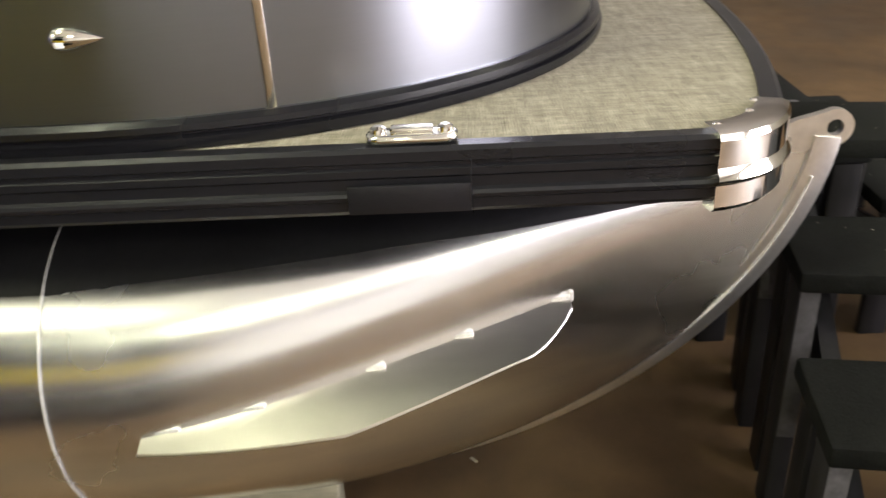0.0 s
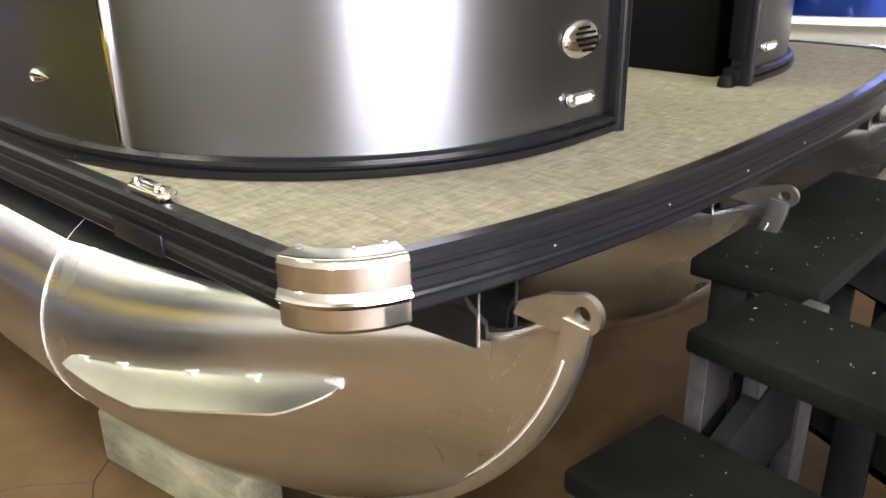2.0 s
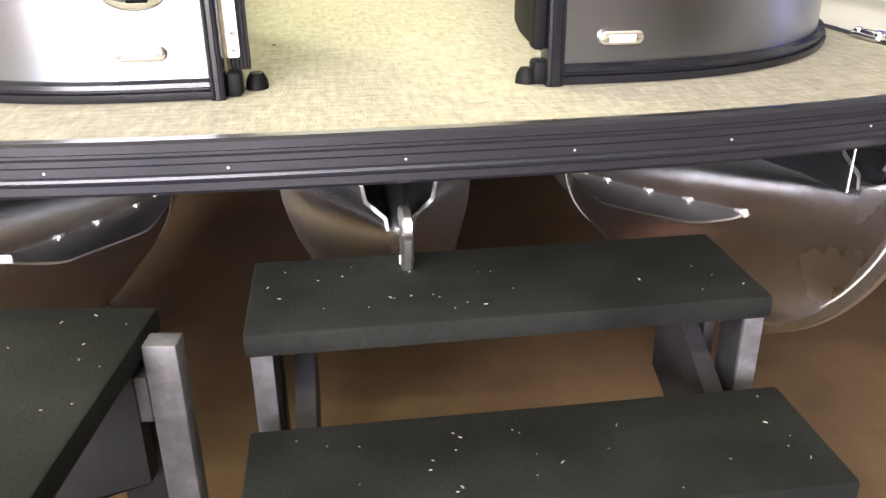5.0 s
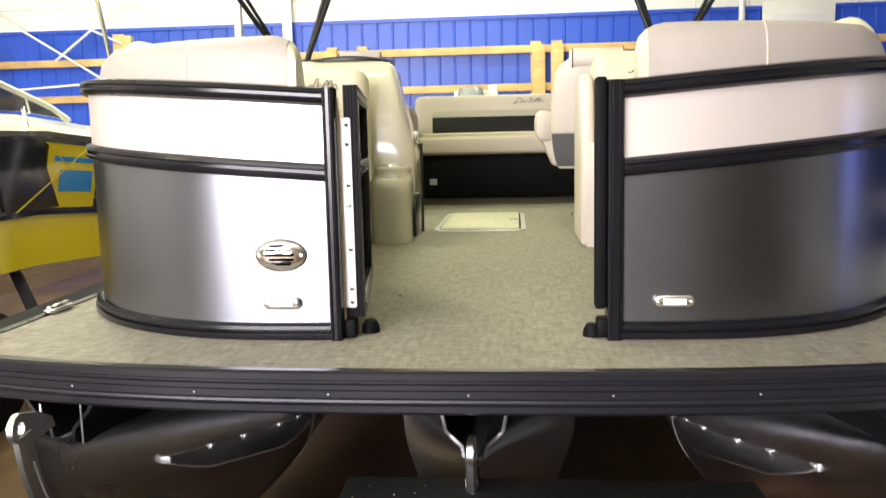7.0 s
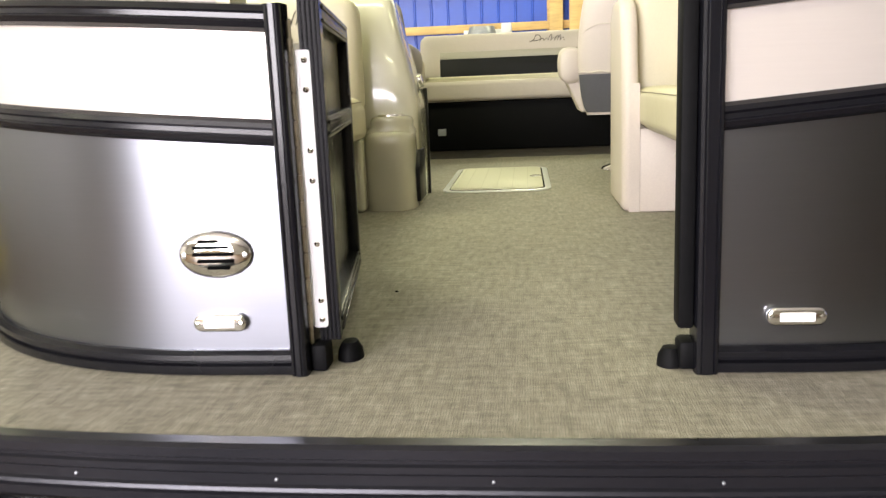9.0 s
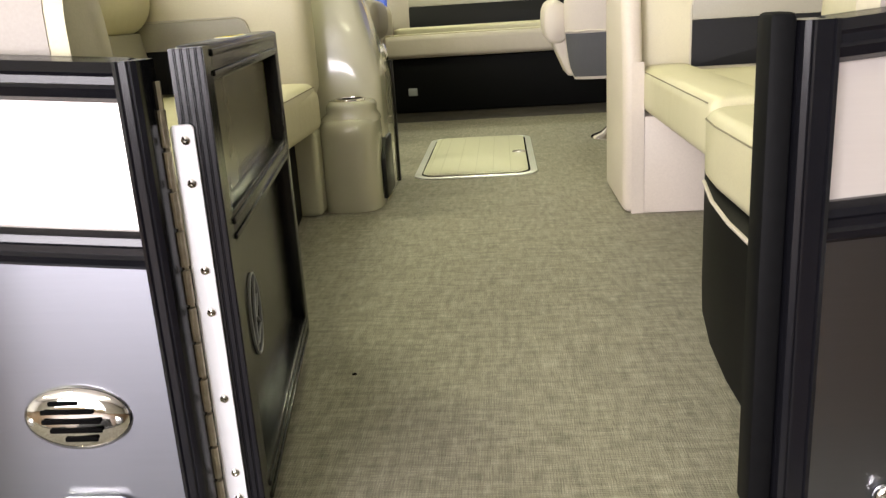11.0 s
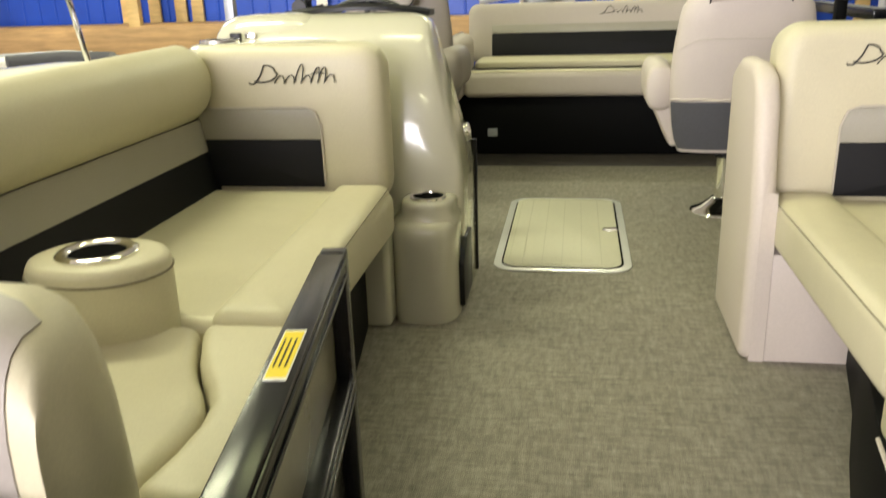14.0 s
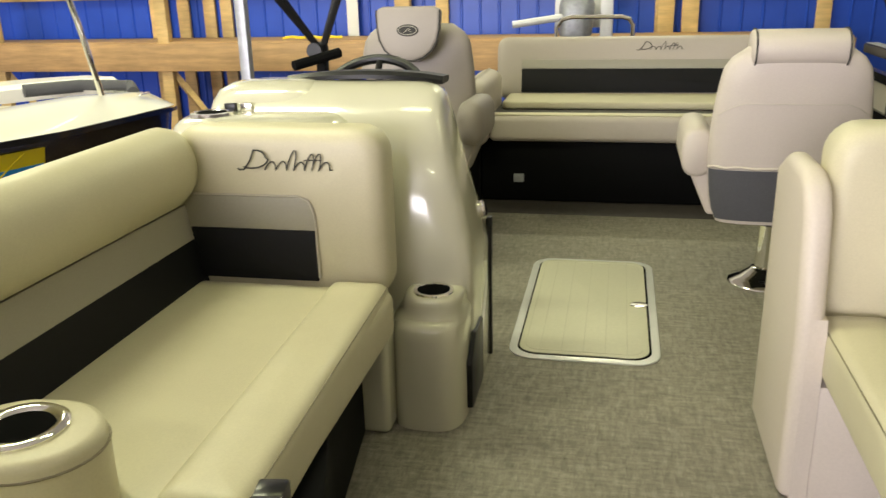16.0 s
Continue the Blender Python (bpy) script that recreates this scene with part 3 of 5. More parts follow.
def pontoon(x, y_off=0.0, z_off=0.0, depth=1.0):
    p = thing("pontoon", "mill-finish aluminium pontoon tube with a welded nose cone", "pontoon", "pontoons under the deck")
    p.location = (x, y_off, z_off)
    p.scale = (1, 1, depth)
    seg = 40
    part("nose_cone", loft(nose_rings(seg)), M_ALU, p, smooth=50)
    tube_rings = [[(PR * math.cos(2 * math.pi * k / seg), y, PC_Z + PR * math.sin(2 * math.pi * k / seg)) for k in range(seg)] for y in (1.293, 3.0, 6.0)]
    part("tube", loft(tube_rings), M_ALU, p, smooth=50)
    weld = [(PR * math.cos(a) * 1.005, 1.291, PC_Z + PR * math.sin(a) * 1.005) for a in (2 * math.pi * k / 60 for k in range(61))]
    part("weld_seam", tube(weld, 0.0017, 6), M_WELD, p, "bright bead of weld round the tube")
    keel = []
    for k in range(41):
        a = radians(3 + 87 * k / 40)
        keel.append((0, 0.95 - 1.005 * math.cos(a) ** (2 / 1.82), -0.10 - 0.752 * math.sin(a) ** (2 / 1.82)))
    keel += [(0, 1.05, -0.852), (0, 1.3, -0.852)]
    rings = []
    for i, (_, y, z) in enumerate(keel):
        a, b = Vector(keel[max(i - 1, 0)]), Vector(keel[min(i + 1, len(keel) - 1)])
        d = (b - a).normalized()
        nrm = Vector((0, -d.z, d.y)) * -1
        c = Vector((0, y, z))
        rings.append([c + Vector((sx * 0.011, 0, 0)) + nrm * o for sx, o in ((-1, -0.04), (-1, 0.0), (-0.6, 0.008), (0.6, 0.008), (1, 0.0), (1, -0.04))])
    part("keel", loft(rings), M_ALU_BRIGHT, p, "bright rounded keel bar", 40)
    for sx in (-1, 1):
        part("keel_weld", tube([r[0 if sx < 0 else 5] * 0.55 + r[1 if sx < 0 else 4] * 0.45 + Vector((sx * 0.001, 0, 0)) for r in rings[3:]], 0.0026, 5), M_WELD, p)
    # towing eye: a plate with a hole
    outer = [(-0.045 + 0.034 * math.cos(a), -0.112 + 0.034 * math.sin(a)) for a in (radians(60 + 250 * k / 18) for k in range(19))]
    outer += [(0.0, -0.155), (0.085, -0.15), (0.075, -0.125), (0.02, -0.095)]
    bm = bmesh.new()
    hole = [(-0.047 + 0.0145 * math.cos(2 * math.pi * k / 20), -0.111 + 0.0145 * math.sin(2 * math.pi * k / 20)) for k in range(20)]
    for h in (-0.007, 0.007):
        vo = [bm.verts.new((h, a, b)) for a, b in outer]
        vi = [bm.verts.new((h, a, b)) for a, b in hole]
        ed = [bm.edges.new((l[i], l[(i + 1) % len(l)])) for l in (vo, vi) for i in range(len(l))]
        bmesh.ops.triangle_fill(bm, edges=ed, use_beauty=True)
    bm.verts.ensure_lookup_table()
    no, ni = len(outer), len(hole)
    half = no + ni
    for start, count in ((0, no), (no, ni)):
        for i in range(count):
            j = (i + 1) % count
            bm.faces.new((bm.verts[start + i], bm.verts[start + j], bm.verts[half + start + j], bm.verts[half + start + i]))
    part("towing_eye", bm, M_ALU_BRIGHT, p, "bright plate with a round hole", 30)
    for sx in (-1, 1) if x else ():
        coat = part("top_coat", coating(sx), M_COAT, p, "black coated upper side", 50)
        part("cut_edge", rbox(sx * 0.050 - 0.002, sx * 0.050 + 0.002, 0.121, 0.1245, -0.209, -0.112, 0.0), M_ALU_BRIGHT, coat, "bright cut edge", 0)
    # flared brackets to the deck
    for sx in (-1, 1):
        bracket = part("deck_bracket", prism([(sx * 0.022, -0.205), (sx * 0.026, -0.170), (sx * 0.065, -0.125), (sx * 0.085, -0.095 - z_off), (sx * 0.091, -0.095 - z_off), (sx * 0.072, -0.13), (sx * 0.033, -0.175), (sx * 0.029, -0.205)], "y", 0.123, 0.40), M_BLACK, p, smooth=0)
        if not x:
            part("bracket_edge", prism([(sx * 0.022, -0.205), (sx * 0.026, -0.170), (sx * 0.065, -0.125), (sx * 0.085, -0.095 - z_off), (sx * 0.091, -0.095 - z_off), (sx * 0.072, -0.13), (sx * 0.033, -0.175), (sx * 0.029, -0.205)], "y", 0.1185, 0.1225), M_ALU, bracket, "bright cut edge", 0)
        part("deck_bracket", prism([(sx * 0.022, -0.205), (sx * 0.026, -0.170), (sx * 0.065, -0.125), (sx * 0.085, -0.095 - z_off), (sx * 0.091, -0.095 - z_off), (sx * 0.072, -0.13), (sx * 0.033, -0.175), (sx * 0.029, -0.205)], "y", 0.401, 5.6), M_BLACK, p, smooth=0)
    # lifting fins with tabs
    for sx in (-1, 1) if x else ():
        n = 25
        rows = []
        for k in range(n + 1):
            f = (k / n) ** 1.25
            y = 0.415 + (1.144 - 0.415) * f
            z = -0.368 - 0.123 * f
            w, zt, mid, zb = pontoon_section(y)
            s = min(1, abs((z - mid) / ((zt - mid) if z > mid else (mid - zb))))
            x0 = w * math.sqrt(max(0, 1 - s * s)) - 0.004
            reach = (0.092 + 0.020 * f / 0.52) * min(1, (f + 0.012) / 0.10) ** 0.5 if f < 0.52 else 0.112 - 0.080 * (f - 0.52) / 0.48
            x1, z1 = x0 + reach * 0.93, z - reach * 0.37
            rows.append([(sx * x0, y, z + 0.003), (sx * x1, y, z1 + 0.003), (sx * x1, y, z1 - 0.003), (sx * x0, y, z - 0.006)])
        fin = part("lifting_fin", loft(rows), M_FIN, p, "flat welded lifting fin", 30)
        part("fin_edge", tube([(r[1][0], r[1][1], r[1][2] - 0.003) for r in rows], 0.0015, 6), M_FIN, fin, "bright rounded edge")
        for f in (0.03, 0.26, 0.5, 0.74, 0.97):
            r = rows[round(f ** 0.8 * n)][0]
            part("fin_weld", turned(rbox(-0.005, 0.005, -0.030, 0.030, -0.004, 0.005, 0.003), pose(r[0], r[1], r[2], -9, 0, 0)), M_WELD, p)
        nose = rows[0][0]
        part("fin_weld", turned(rbox(-0.01, 0.03, -0.006, 0.004, -0.014, 0.008, 0.004), pose(nose[0], nose[1], nose[2])), M_WELD, p)
    return p


pontoon(-0.985)
pontoon(0.0, 0.075, -0.089, 0.85)
pontoon(0.985)
for x, y, a in ((-1.03, 1.19, 97), (0.0, 5.2, 0), (1.0, 5.1, -3)):
    bm = turned(rbox(-0.30, 0.30, -0.075, 0.075, GROUND, -0.858 if x else -0.818, 0.012), pose(x, y, 0, 0, 0, a))
    tagged(finish("timber_block", bm, M_TIMBER_GREEN), "weathered green-stained timber block under a pontoon", "block", "timber blocks")
bm = turned(rbox(-0.05, 0.05, -0.02, 0.02, -0.6, 0.0, 0.004), pose(0.60, 1.25, GROUND + 0.03, 62, 0, -28) @ pose(0, 0, 0.6))
tagged(finish("wood_scrap", bm, M_RUST), "reddish scrap board standing between the pontoons", "board")

# ---- bow fence ----
FX, FY, EA, EB = -0.50, 0.316, 0.765, 0.835


def fence_path(x_start, y_end=5.2):
    pts = [(x_start, FY), (-0.42, FY)]
    for k in range(29):
        a = radians(90 * k / 28)
        pts.append((FX - EA * math.sin(a) ** (2 / 2.12), FY + EB - EB * max(math.cos(a), 0.0) ** (2 / 2.12)))
    return pts + [(FX - EA, 1.6), (FX - EA, 2.6), (FX - EA, y_end)]


def rise(x, v):
    """The rails climb from the gate towards the sides; the bottom rail stays level."""
    return -0.012 + 0.065 * min(max((abs(x) - 0.352) / 0.81, 0.0), 1.0) if v > 0.1 else 0.0


RAIL_BOTTOM = [(-0.03, 0.002), (0.022, 0.002), (0.024, 0.008), (0.024, 0.018), (0.014, 0.021), (0.014, 0.024), (0.020, 0.027), (0.019, 0.036), (0.008, 0.042), (-0.03, 0.042)]
RAIL_MID = [(u, v + 0.010) for u, v in [(-0.03, 0.398), (0.008, 0.398), (0.017, 0.404), (0.019, 0.412), (0.015, 0.416), (0.015, 0.424), (0.019, 0.428), (0.017, 0.436), (0.008, 0.442), (-0.03, 0.442)]]
RAIL_TOP = [(-0.035, 0.592), (0.008, 0.592), (0.020, 0.598), (0.024, 0.608), (0.020, 0.612), (0.020, 0.620), (0.022, 0.624), (0.012, 0.634), (-0.01, 0.638), (-0.035, 0.634)]


def fence(side):
    f = thing("bow_fence", "curved grey bow fence, black rails, champagne upper band", "fence", "bow fences")
    path = fence_path(-0.352)
    for name, prof in (("bottom_rail", RAIL_BOTTOM), ("middle_rail", RAIL_MID), ("top_rail", RAIL_TOP)):
        part(name, mirrored(sweep(path, prof, rise), side), M_RAIL, f, smooth=25)
    part("lower_panel", mirrored(sweep(path, [(-0.012, 0.040), (0.0, 0.040), (0.0, 0.411), (-0.012, 0.411)], rise), side), M_SKIN, f, "brushed dark grey aluminium panel", 40)
    part("upper_panel", mirrored(sweep(path, [(-0.012, 0.449), (0.0, 0.449), (0.0, 0.596), (-0.012, 0.596)], rise), side), M_SKIN_TOP, f, "brushed champagne aluminium panel", 40)
    xi = -0.330 if not side else -0.3225
    post = prism([(-0.362, 0.345), (-0.362, 0.300), (-0.359, 0.292), (-0.354, 0.289), (-0.352, 0.291), (-0.350, 0.2875), (xi - 0.012, 0.2865), (xi - 0.010, 0.2885), (xi - 0.007, 0.287), (xi - 0.002, 0.290), (xi, 0.296), (xi, 0.330 if not side else 0.345)], "z", 0.0, 0.624, 0.0)
    part("gate_post", mirrored(post, side), M_RAIL, f, "ribbed black gate post", 20)
    seam = FX - EA * math.sin(radians(71)) ** (2 / 2.12), FY + EB - EB * math.cos(radians(71)) ** (2 / 2.12)
    part("seam_strip", mirrored(turned(rbox(-0.007, 0.007, -0.008, 0.006, 0.04, 0.452, 0.003), pose(seam[0] - 0.002, seam[1], 0, 0, 0, -71)), side), M_CHROME, f)
    part("seam_strip", mirrored(turned(rbox(-0.007, 0.007, -0.008, 0.006, 0.498, 0.642, 0.003), pose(seam[0] - 0.002, seam[1], 0, 0, 0, -71)), side), M_CHROME, f)
    # courtesy light
    for cx, cy, cz, rz in ((-0.485, 0.3155, 0.093, 0),):
        m = pose(cx, cy, cz, 0, 0, rz)
        shell = part("courtesy_light", mirrored(turned(prism([(x, z) for x, z in rounded(-0.048, 0.048, -0.0155, 0.0155, 0.015)], "y", -0.014, 0.0, 0.006, 3), m), side), M_CHROME, f, "polished chrome courtesy light")
        part("lens", mirrored(turned(rbox(-0.028, 0.028, -0.017, -0.012, -0.008, 0.008, 0.003), m), side), M_LENS, shell)
        for sx in (-0.039, 0.039):
            part("screw", mirrored(turned(lathe([(0.005, 0.0), (0.004, 0.003), (0.0, 0.004)], 0, 0, 10), m @ pose(sx, -0.013, 0, 90)), side), M_CHROME, shell)
    # small bullet-shaped lamp on the long side
    shape = [(1.137 - 0.075 * f, 0.0165 * (math.sqrt(max(1 - (1 - f / 0.25) ** 2, 0)) if f < 0.25 else (1 - ((f - 0.25) / 0.75) ** 1.6))) for f in (k / 14 for k in range(15))]
    bullet = part("side_lamp", mirrored(loft([[(-1.265 - 0.8 * max(r, 0.0006) * math.sin(a), y, 0.158 + max(r, 0.0006) * math.cos(a)) for a in (math.pi * j / 12 for j in range(13))] for y, r in shape]), side), M_CHROME, f, "bullet-shaped chrome lamp", 50)
    part("lens", mirrored(rbox(-1.2785, -1.272, 1.112, 1.125, 0.149, 0.158, 0.002), side), M_LENS, bullet)
    if not side:
        rings = []
        for k in range(7):
            a = radians(90 * k / 6)
            s = math.cos(a)
            rings.append([(-0.484 + 0.067 * (0.12 + 0.88 * s) * math.cos(b), 0.3155 - 0.016 * math.sin(a), 0.214 + 0.042 * (0.12 + 0.88 * s) * math.sin(b)) for b in (2 * math.pi * j / 36 for j in range(36))])
        horn = part("horn_cover", loft(rings), M_CHROME, f, "domed oval chrome horn grille", 50)
        for i, z in enumerate((-0.020, -0.008, 0.004, 0.016, 0.026)):
            hw = (0.020, 0.032, 0.036, 0.032, 0.018)[i]
            part("slot", turned(rbox(-hw, hw, -0.003, 0.001, -0.0028, 0.0028, 0.0012), pose(-0.484 + 0.004 * (2 - i), 0.3155 - (0.0143, 0.0157, 0.0160, 0.0150, 0.0128)[i], 0.213 + z)), M_DARK, horn)
        for sx in (-0.053, 0.053):
            part("screw", turned(lathe([(0.006, 0.0), (0.005, 0.003), (0.0, 0.004)], 0, 0, 12), pose(-0.484 + sx, 0.308, 0.214, 90)), M_ALU_BRIGHT, horn)
    part("latch_foot" if side else "gate_foot", mirrored(merge(rbox(-0.330, -0.300, 0.31, 0.36, 0.0, 0.05, 0.008), lathe([(0.0, 0.034), (0.014, 0.032), (0.022, 0.018), (0.024, 0.0)], -0.291 if side else -0.276, 0.34 if side else 0.392, 18, 1.0, 1.0 if side else 1.35)), side), M_RUBBER, f, "rounded black rubber foot")
    if side:
        part("bumper_strip", mirrored(rbox(-0.3215, -0.295, 0.300, 0.346, 0.075, 0.632, 0.006)), M_RUBBER, f, "black rubber gate bumper")
    return f


fence(False)
fence(True)

# ---- open bow gate, swung inwards ----
gate = thing("bow_gate", "open bow gate with black ribbed frame and bronze panels", "gate")
G = pose(-0.318, 0.337, 0, 0, 0, 8.1)
L = 0.66


def gpart(name, bm, mat, label="", parent=gate, smooth=25):
    return part(name, turned(bm, G), mat, parent, label, smooth)


def ribs(x0, x1, y, z0, z1):
    n = 5
    pts = []
    for i in range(n):
        a, b = x0 + (x1 - x0) * i / n, x0 + (x1 - x0) * (i + 1) / n
        pts += [(a + 0.0015, y), (b - 0.0015, y), (b - 0.001, y + 0.002), (b, y + 0.002)]
    return pts


gpart("front_stile", prism(ribs(0.0, 0.038, 0.0, 0, 0) + [(0.038, 0.04), (0.0, 0.04)], "z", 0.05, 0.632), M_RAIL)
gpart("rear_stile", rbox(0.0, 0.038, L - 0.038, L, 0.05, 0.632, 0.004), M_RAIL)
for z0, z1, nm in ((0.592, 0.634, "top_bar"), (0.402, 0.440, "middle_bar"), (0.05, 0.088, "bottom_bar")):
    bar = gpart(nm, rbox(0.0, 0.038, 0.04, L - 0.038, z0, z1, 0.003), M_RAIL)
    for za, zb in ((z0 + 0.006, z0 + 0.012), (z1 - 0.014, z1 - 0.006)):
        gpart("ridge", rbox(0.036, 0.041, 0.04, L - 0.038, za, zb, 0.001), M_RAIL, parent=bar)
gpart("upper_panel", rbox(0.006, 0.014, 0.04, L - 0.04, 0.44, 0.592, 0.0), M_GATE_PANEL)
gpart("lower_panel", rbox(0.006, 0.014, 0.04, L - 0.04, 0.088, 0.402, 0.0), M_GATE_DARK, "dark bronze panel")
oval = [(0.0165, 0.22 + 0.040 * math.cos(a), 0.248 + 0.060 * math.sin(a)) for a in (2 * math.pi * k / 40 for k in range(41))]
gpart("emblem", merge(tube(oval, 0.0022, 6), tube([(0.0165, 0.20, 0.20), (0.0165, 0.215, 0.26), (0.0165, 0.235, 0.30), (0.0165, 0.245, 0.27), (0.0165, 0.22, 0.245), (0.0165, 0.245, 0.225), (0.0165, 0.21, 0.205)], 0.0022, 6)), M_GALV, "silver oval emblem")
plate = gpart("hinge_plate", prism([(x, z) for x, z in rounded(-0.008, 0.018, 0.075, 0.552, 0.006)], "y", -0.005, -0.001, 0.0015), M_WHITE_PLATE, "white hinge plate with screws")
for z in (0.535, 0.487, 0.386, 0.335, 0.225, 0.125, 0.09):
    part("screw", turned(lathe([(0.0055, 0.0), (0.005, 0.002), (0.002, 0.0035), (0.0, 0.0025)], 0, 0, 12), G @ pose(0.008, -0.005, z, 90)), M_CHROME, plate)
hinge = gpart("piano_hinge", merge(rbox(-0.024, -0.009, -0.010, -0.006, 0.03, 0.60, 0.001), *[lathe([(0.006, 0.08 + 0.045 * k), (0.006, 0.12 + 0.045 * k)], -0.013, -0.011, 10) for k in range(11)]), M_HINGE, "long brassy piano hinge")
sticker = gpart("warning_sticker", rbox(0.007, 0.031, 0.235, 0.355, 0.6345, 0.6352, 0.0), M_STICKER_WHITE, "yellow warning sticker")
gpart("yellow_field", rbox(0.0085, 0.0295, 0.240, 0.350, 0.6354, 0.6358, 0.0), M_STICKER, parent=sticker)
for k in range(3):
    gpart("text_bar", rbox(0.0115 + 0.006 * k, 0.0133 + 0.006 * k, 0.262, 0.33, 0.6360, 0.6363, 0.0), M_BLACK, parent=sticker)

# ---- lounges at the bow ----
def lounge(side):
    who = "beige vinyl bow lounge, black and taupe stripes, black base"
    s = thing("bow_lounge", who, "seat", "bow lounges")
    y_back = 2.16 if not side else 2.10

    def p(name, bm, mat, label="", parent=s, smooth=40):
        return part(name, mirrored(bm, side), mat, parent, label, smooth)

    # base, set back under the long pad
    edge = -0.545 if not side else -0.462
    line = [(-0.40, 0.43), (-0.40, 0.62), (-0.40, 0.80), (-0.41, 0.95), (-0.435, 1.12), (-0.475, 1.30), (-0.53, 1.50), (-0.60, 1.72), (-0.66, y_back if not side else 1.98)]
    base = line + [(-1.22, line[-1][1]), (-1.22, 1.05), (-1.14, 0.80), (-1.0, 0.60), (-0.8, 0.45), (-0.6, 0.40)]
    p("base", prism(base, "z", 0.0, 0.285, 0.008), M_BASE, "black moulded seat base")
    p("piping", tube([(x + 0.004, y, 0.287) for x, y in line[1:5]], 0.004, 6), M_VINYL_PALE, "pale edge trim")
    # front corner pad and long pad
    # the front pad meets the corner pad along an S-shaped joint
    wave = [(-0.700, 1.166), (-0.690, 1.130), (-0.672, 1.085), (-0.652, 1.035), (-0.625, 0.985), (-0.595, 0.940), (-0.570, 0.890), (-0.560, 0.83), (-0.562, 0.76), (-0.575, 0.66)]
    right = [(x + 0.003, y) for x, y in wave] + [(-0.50, 0.645), (-0.455, 0.66), (-0.432, 0.70), (-0.425, 0.80), (-0.425, 1.02), (-0.432, 1.12), (-0.455, 1.16), (-0.50, 1.170)]
    left = [(x - 0.003, y) for x, y in wave] + [(-0.80, 0.64), (-1.0, 0.72), (-1.10, 0.86), (-1.12, 1.0), (-1.12, 1.166)]
    front = p("front_pad", prism(right, "z", 0.286, 0.432, 0.026, 4), M_VINYL, "soft square front pad", smooth=60)
    p("seam", tube([(x, y, 0.412) for x, y in [(-0.50, 0.6455), (-0.4545, 0.660), (-0.4312, 0.70), (-0.4242, 0.80), (-0.4242, 1.02), (-0.4312, 1.12), (-0.4545, 1.161), (-0.50, 1.1712)]], 0.0016, 6), M_THREAD, "", front)
    p("corner_pad", prism(left, "z", 0.286, 0.426, 0.026, 4), M_VINYL, smooth=60)
    long_pad = p("long_pad", cushion(-1.12, edge - 0.015, 1.176, y_back - 0.01, 0.29, 0.425, 0.03, 0.010, 0.03), M_VINYL)
    roll = p("edge_roll", turned(cushion(-0.16, 0.0, 1.18, y_back - 0.01, 0.305, 0.445, 0.034, 0.004, 0.025), Matrix.Translation((edge + 0.008, 0, 0)) @ Matrix.Translation((0, 1.18, 0)) @ Matrix.Rotation(radians(2.0 if not side else 0.0), 4, "Z") @ Matrix.Translation((0, -1.18, 0))), M_VINYL, "raised roll along the seat edge")
    p("seam", tube([(edge + 0.004 - (0.035 * (y - 1.18) if not side else 0), y, 0.430) for y in np.linspace(1.22, y_back - 0.03, 8).tolist()], 0.0016, 6), M_THREAD, "", roll)
    # side backrest
    x_in = -1.12
    p("side_black_band", prism([(-1.24, 0.40), (x_in + 0.035, 0.40), (x_in + 0.008, 0.535), (-1.24, 0.535)], "y", 1.05, y_back), M_VINYL_BLACK, "black vinyl band")
    p("side_taupe_band", prism([(-1.24, 0.536), (x_in + 0.008, 0.536), (x_in - 0.006, 0.63), (-1.24, 0.63)], "y", 1.05, y_back), M_VINYL_GREY, "taupe vinyl band")
    side_roll = [[(-1.155 + 0.085 * math.cos(a) * e, y, 0.735 + 0.108 * math.sin(a) * e) for a in (2 * math.pi * k / 24 for k in range(24))] for y, e in ((1.0, 0.5), (1.02, 0.85), (1.06, 1.0), (1.3, 1.0), (1.8, 1.0), (y_back - 0.05, 1.0), (y_back - 0.01, 0.9), (y_back, 0.6))]
    p("side_bolster", loft(side_roll), M_VINYL, "rounded beige bolster", smooth=60)
    # forward backrest that follows the fence
    rings = []
    ends = {0: 0.42, 1: 0.66, 2: 0.82, 3: 0.94, 14: 0.93, 15: 0.62}
    for k, f in enumerate([0.0, 0.012, 0.034, 0.065] + [0.1 + 0.9 * q / 11 for q in range(12)]):
        x = (-0.440 if not side else -0.402) - (0.70 if not side else 0.73) * f
        yb = FY + 0.045 + (EB - EB * math.sqrt(max(0, 1 - (max(0, -(x - FX)) / (EA + 0.04)) ** 2)) if x < FX else 0)
        e = ends.get(k, 1.0)
        ring = []
        for a in (2 * math.pi * j / 28 for j in range(28)):
            c, sn = math.cos(a), math.sin(a)
            dy = 0.090 * math.copysign(abs(c) ** 0.7, c)
            dz = 0.192 * math.copysign(abs(sn) ** 0.62, sn)
            ring.append((x, yb + 0.090 * e + dy * e + 0.03 * (1 - (dz + 0.2) / 0.4), 0.575 + dz * (0.5 + 0.5 * e if k < 4 else e) - (0.192 * (1 - e) * 0.5 if k > 10 else 0)))
        rings.append(ring)
    fb = p("forward_backrest", loft(rings), M_VINYL, "tall rounded backrest behind the bow fence", smooth=60)
    # thin skin that paints the outer side's different light onto the one-piece backrest
    skin = []
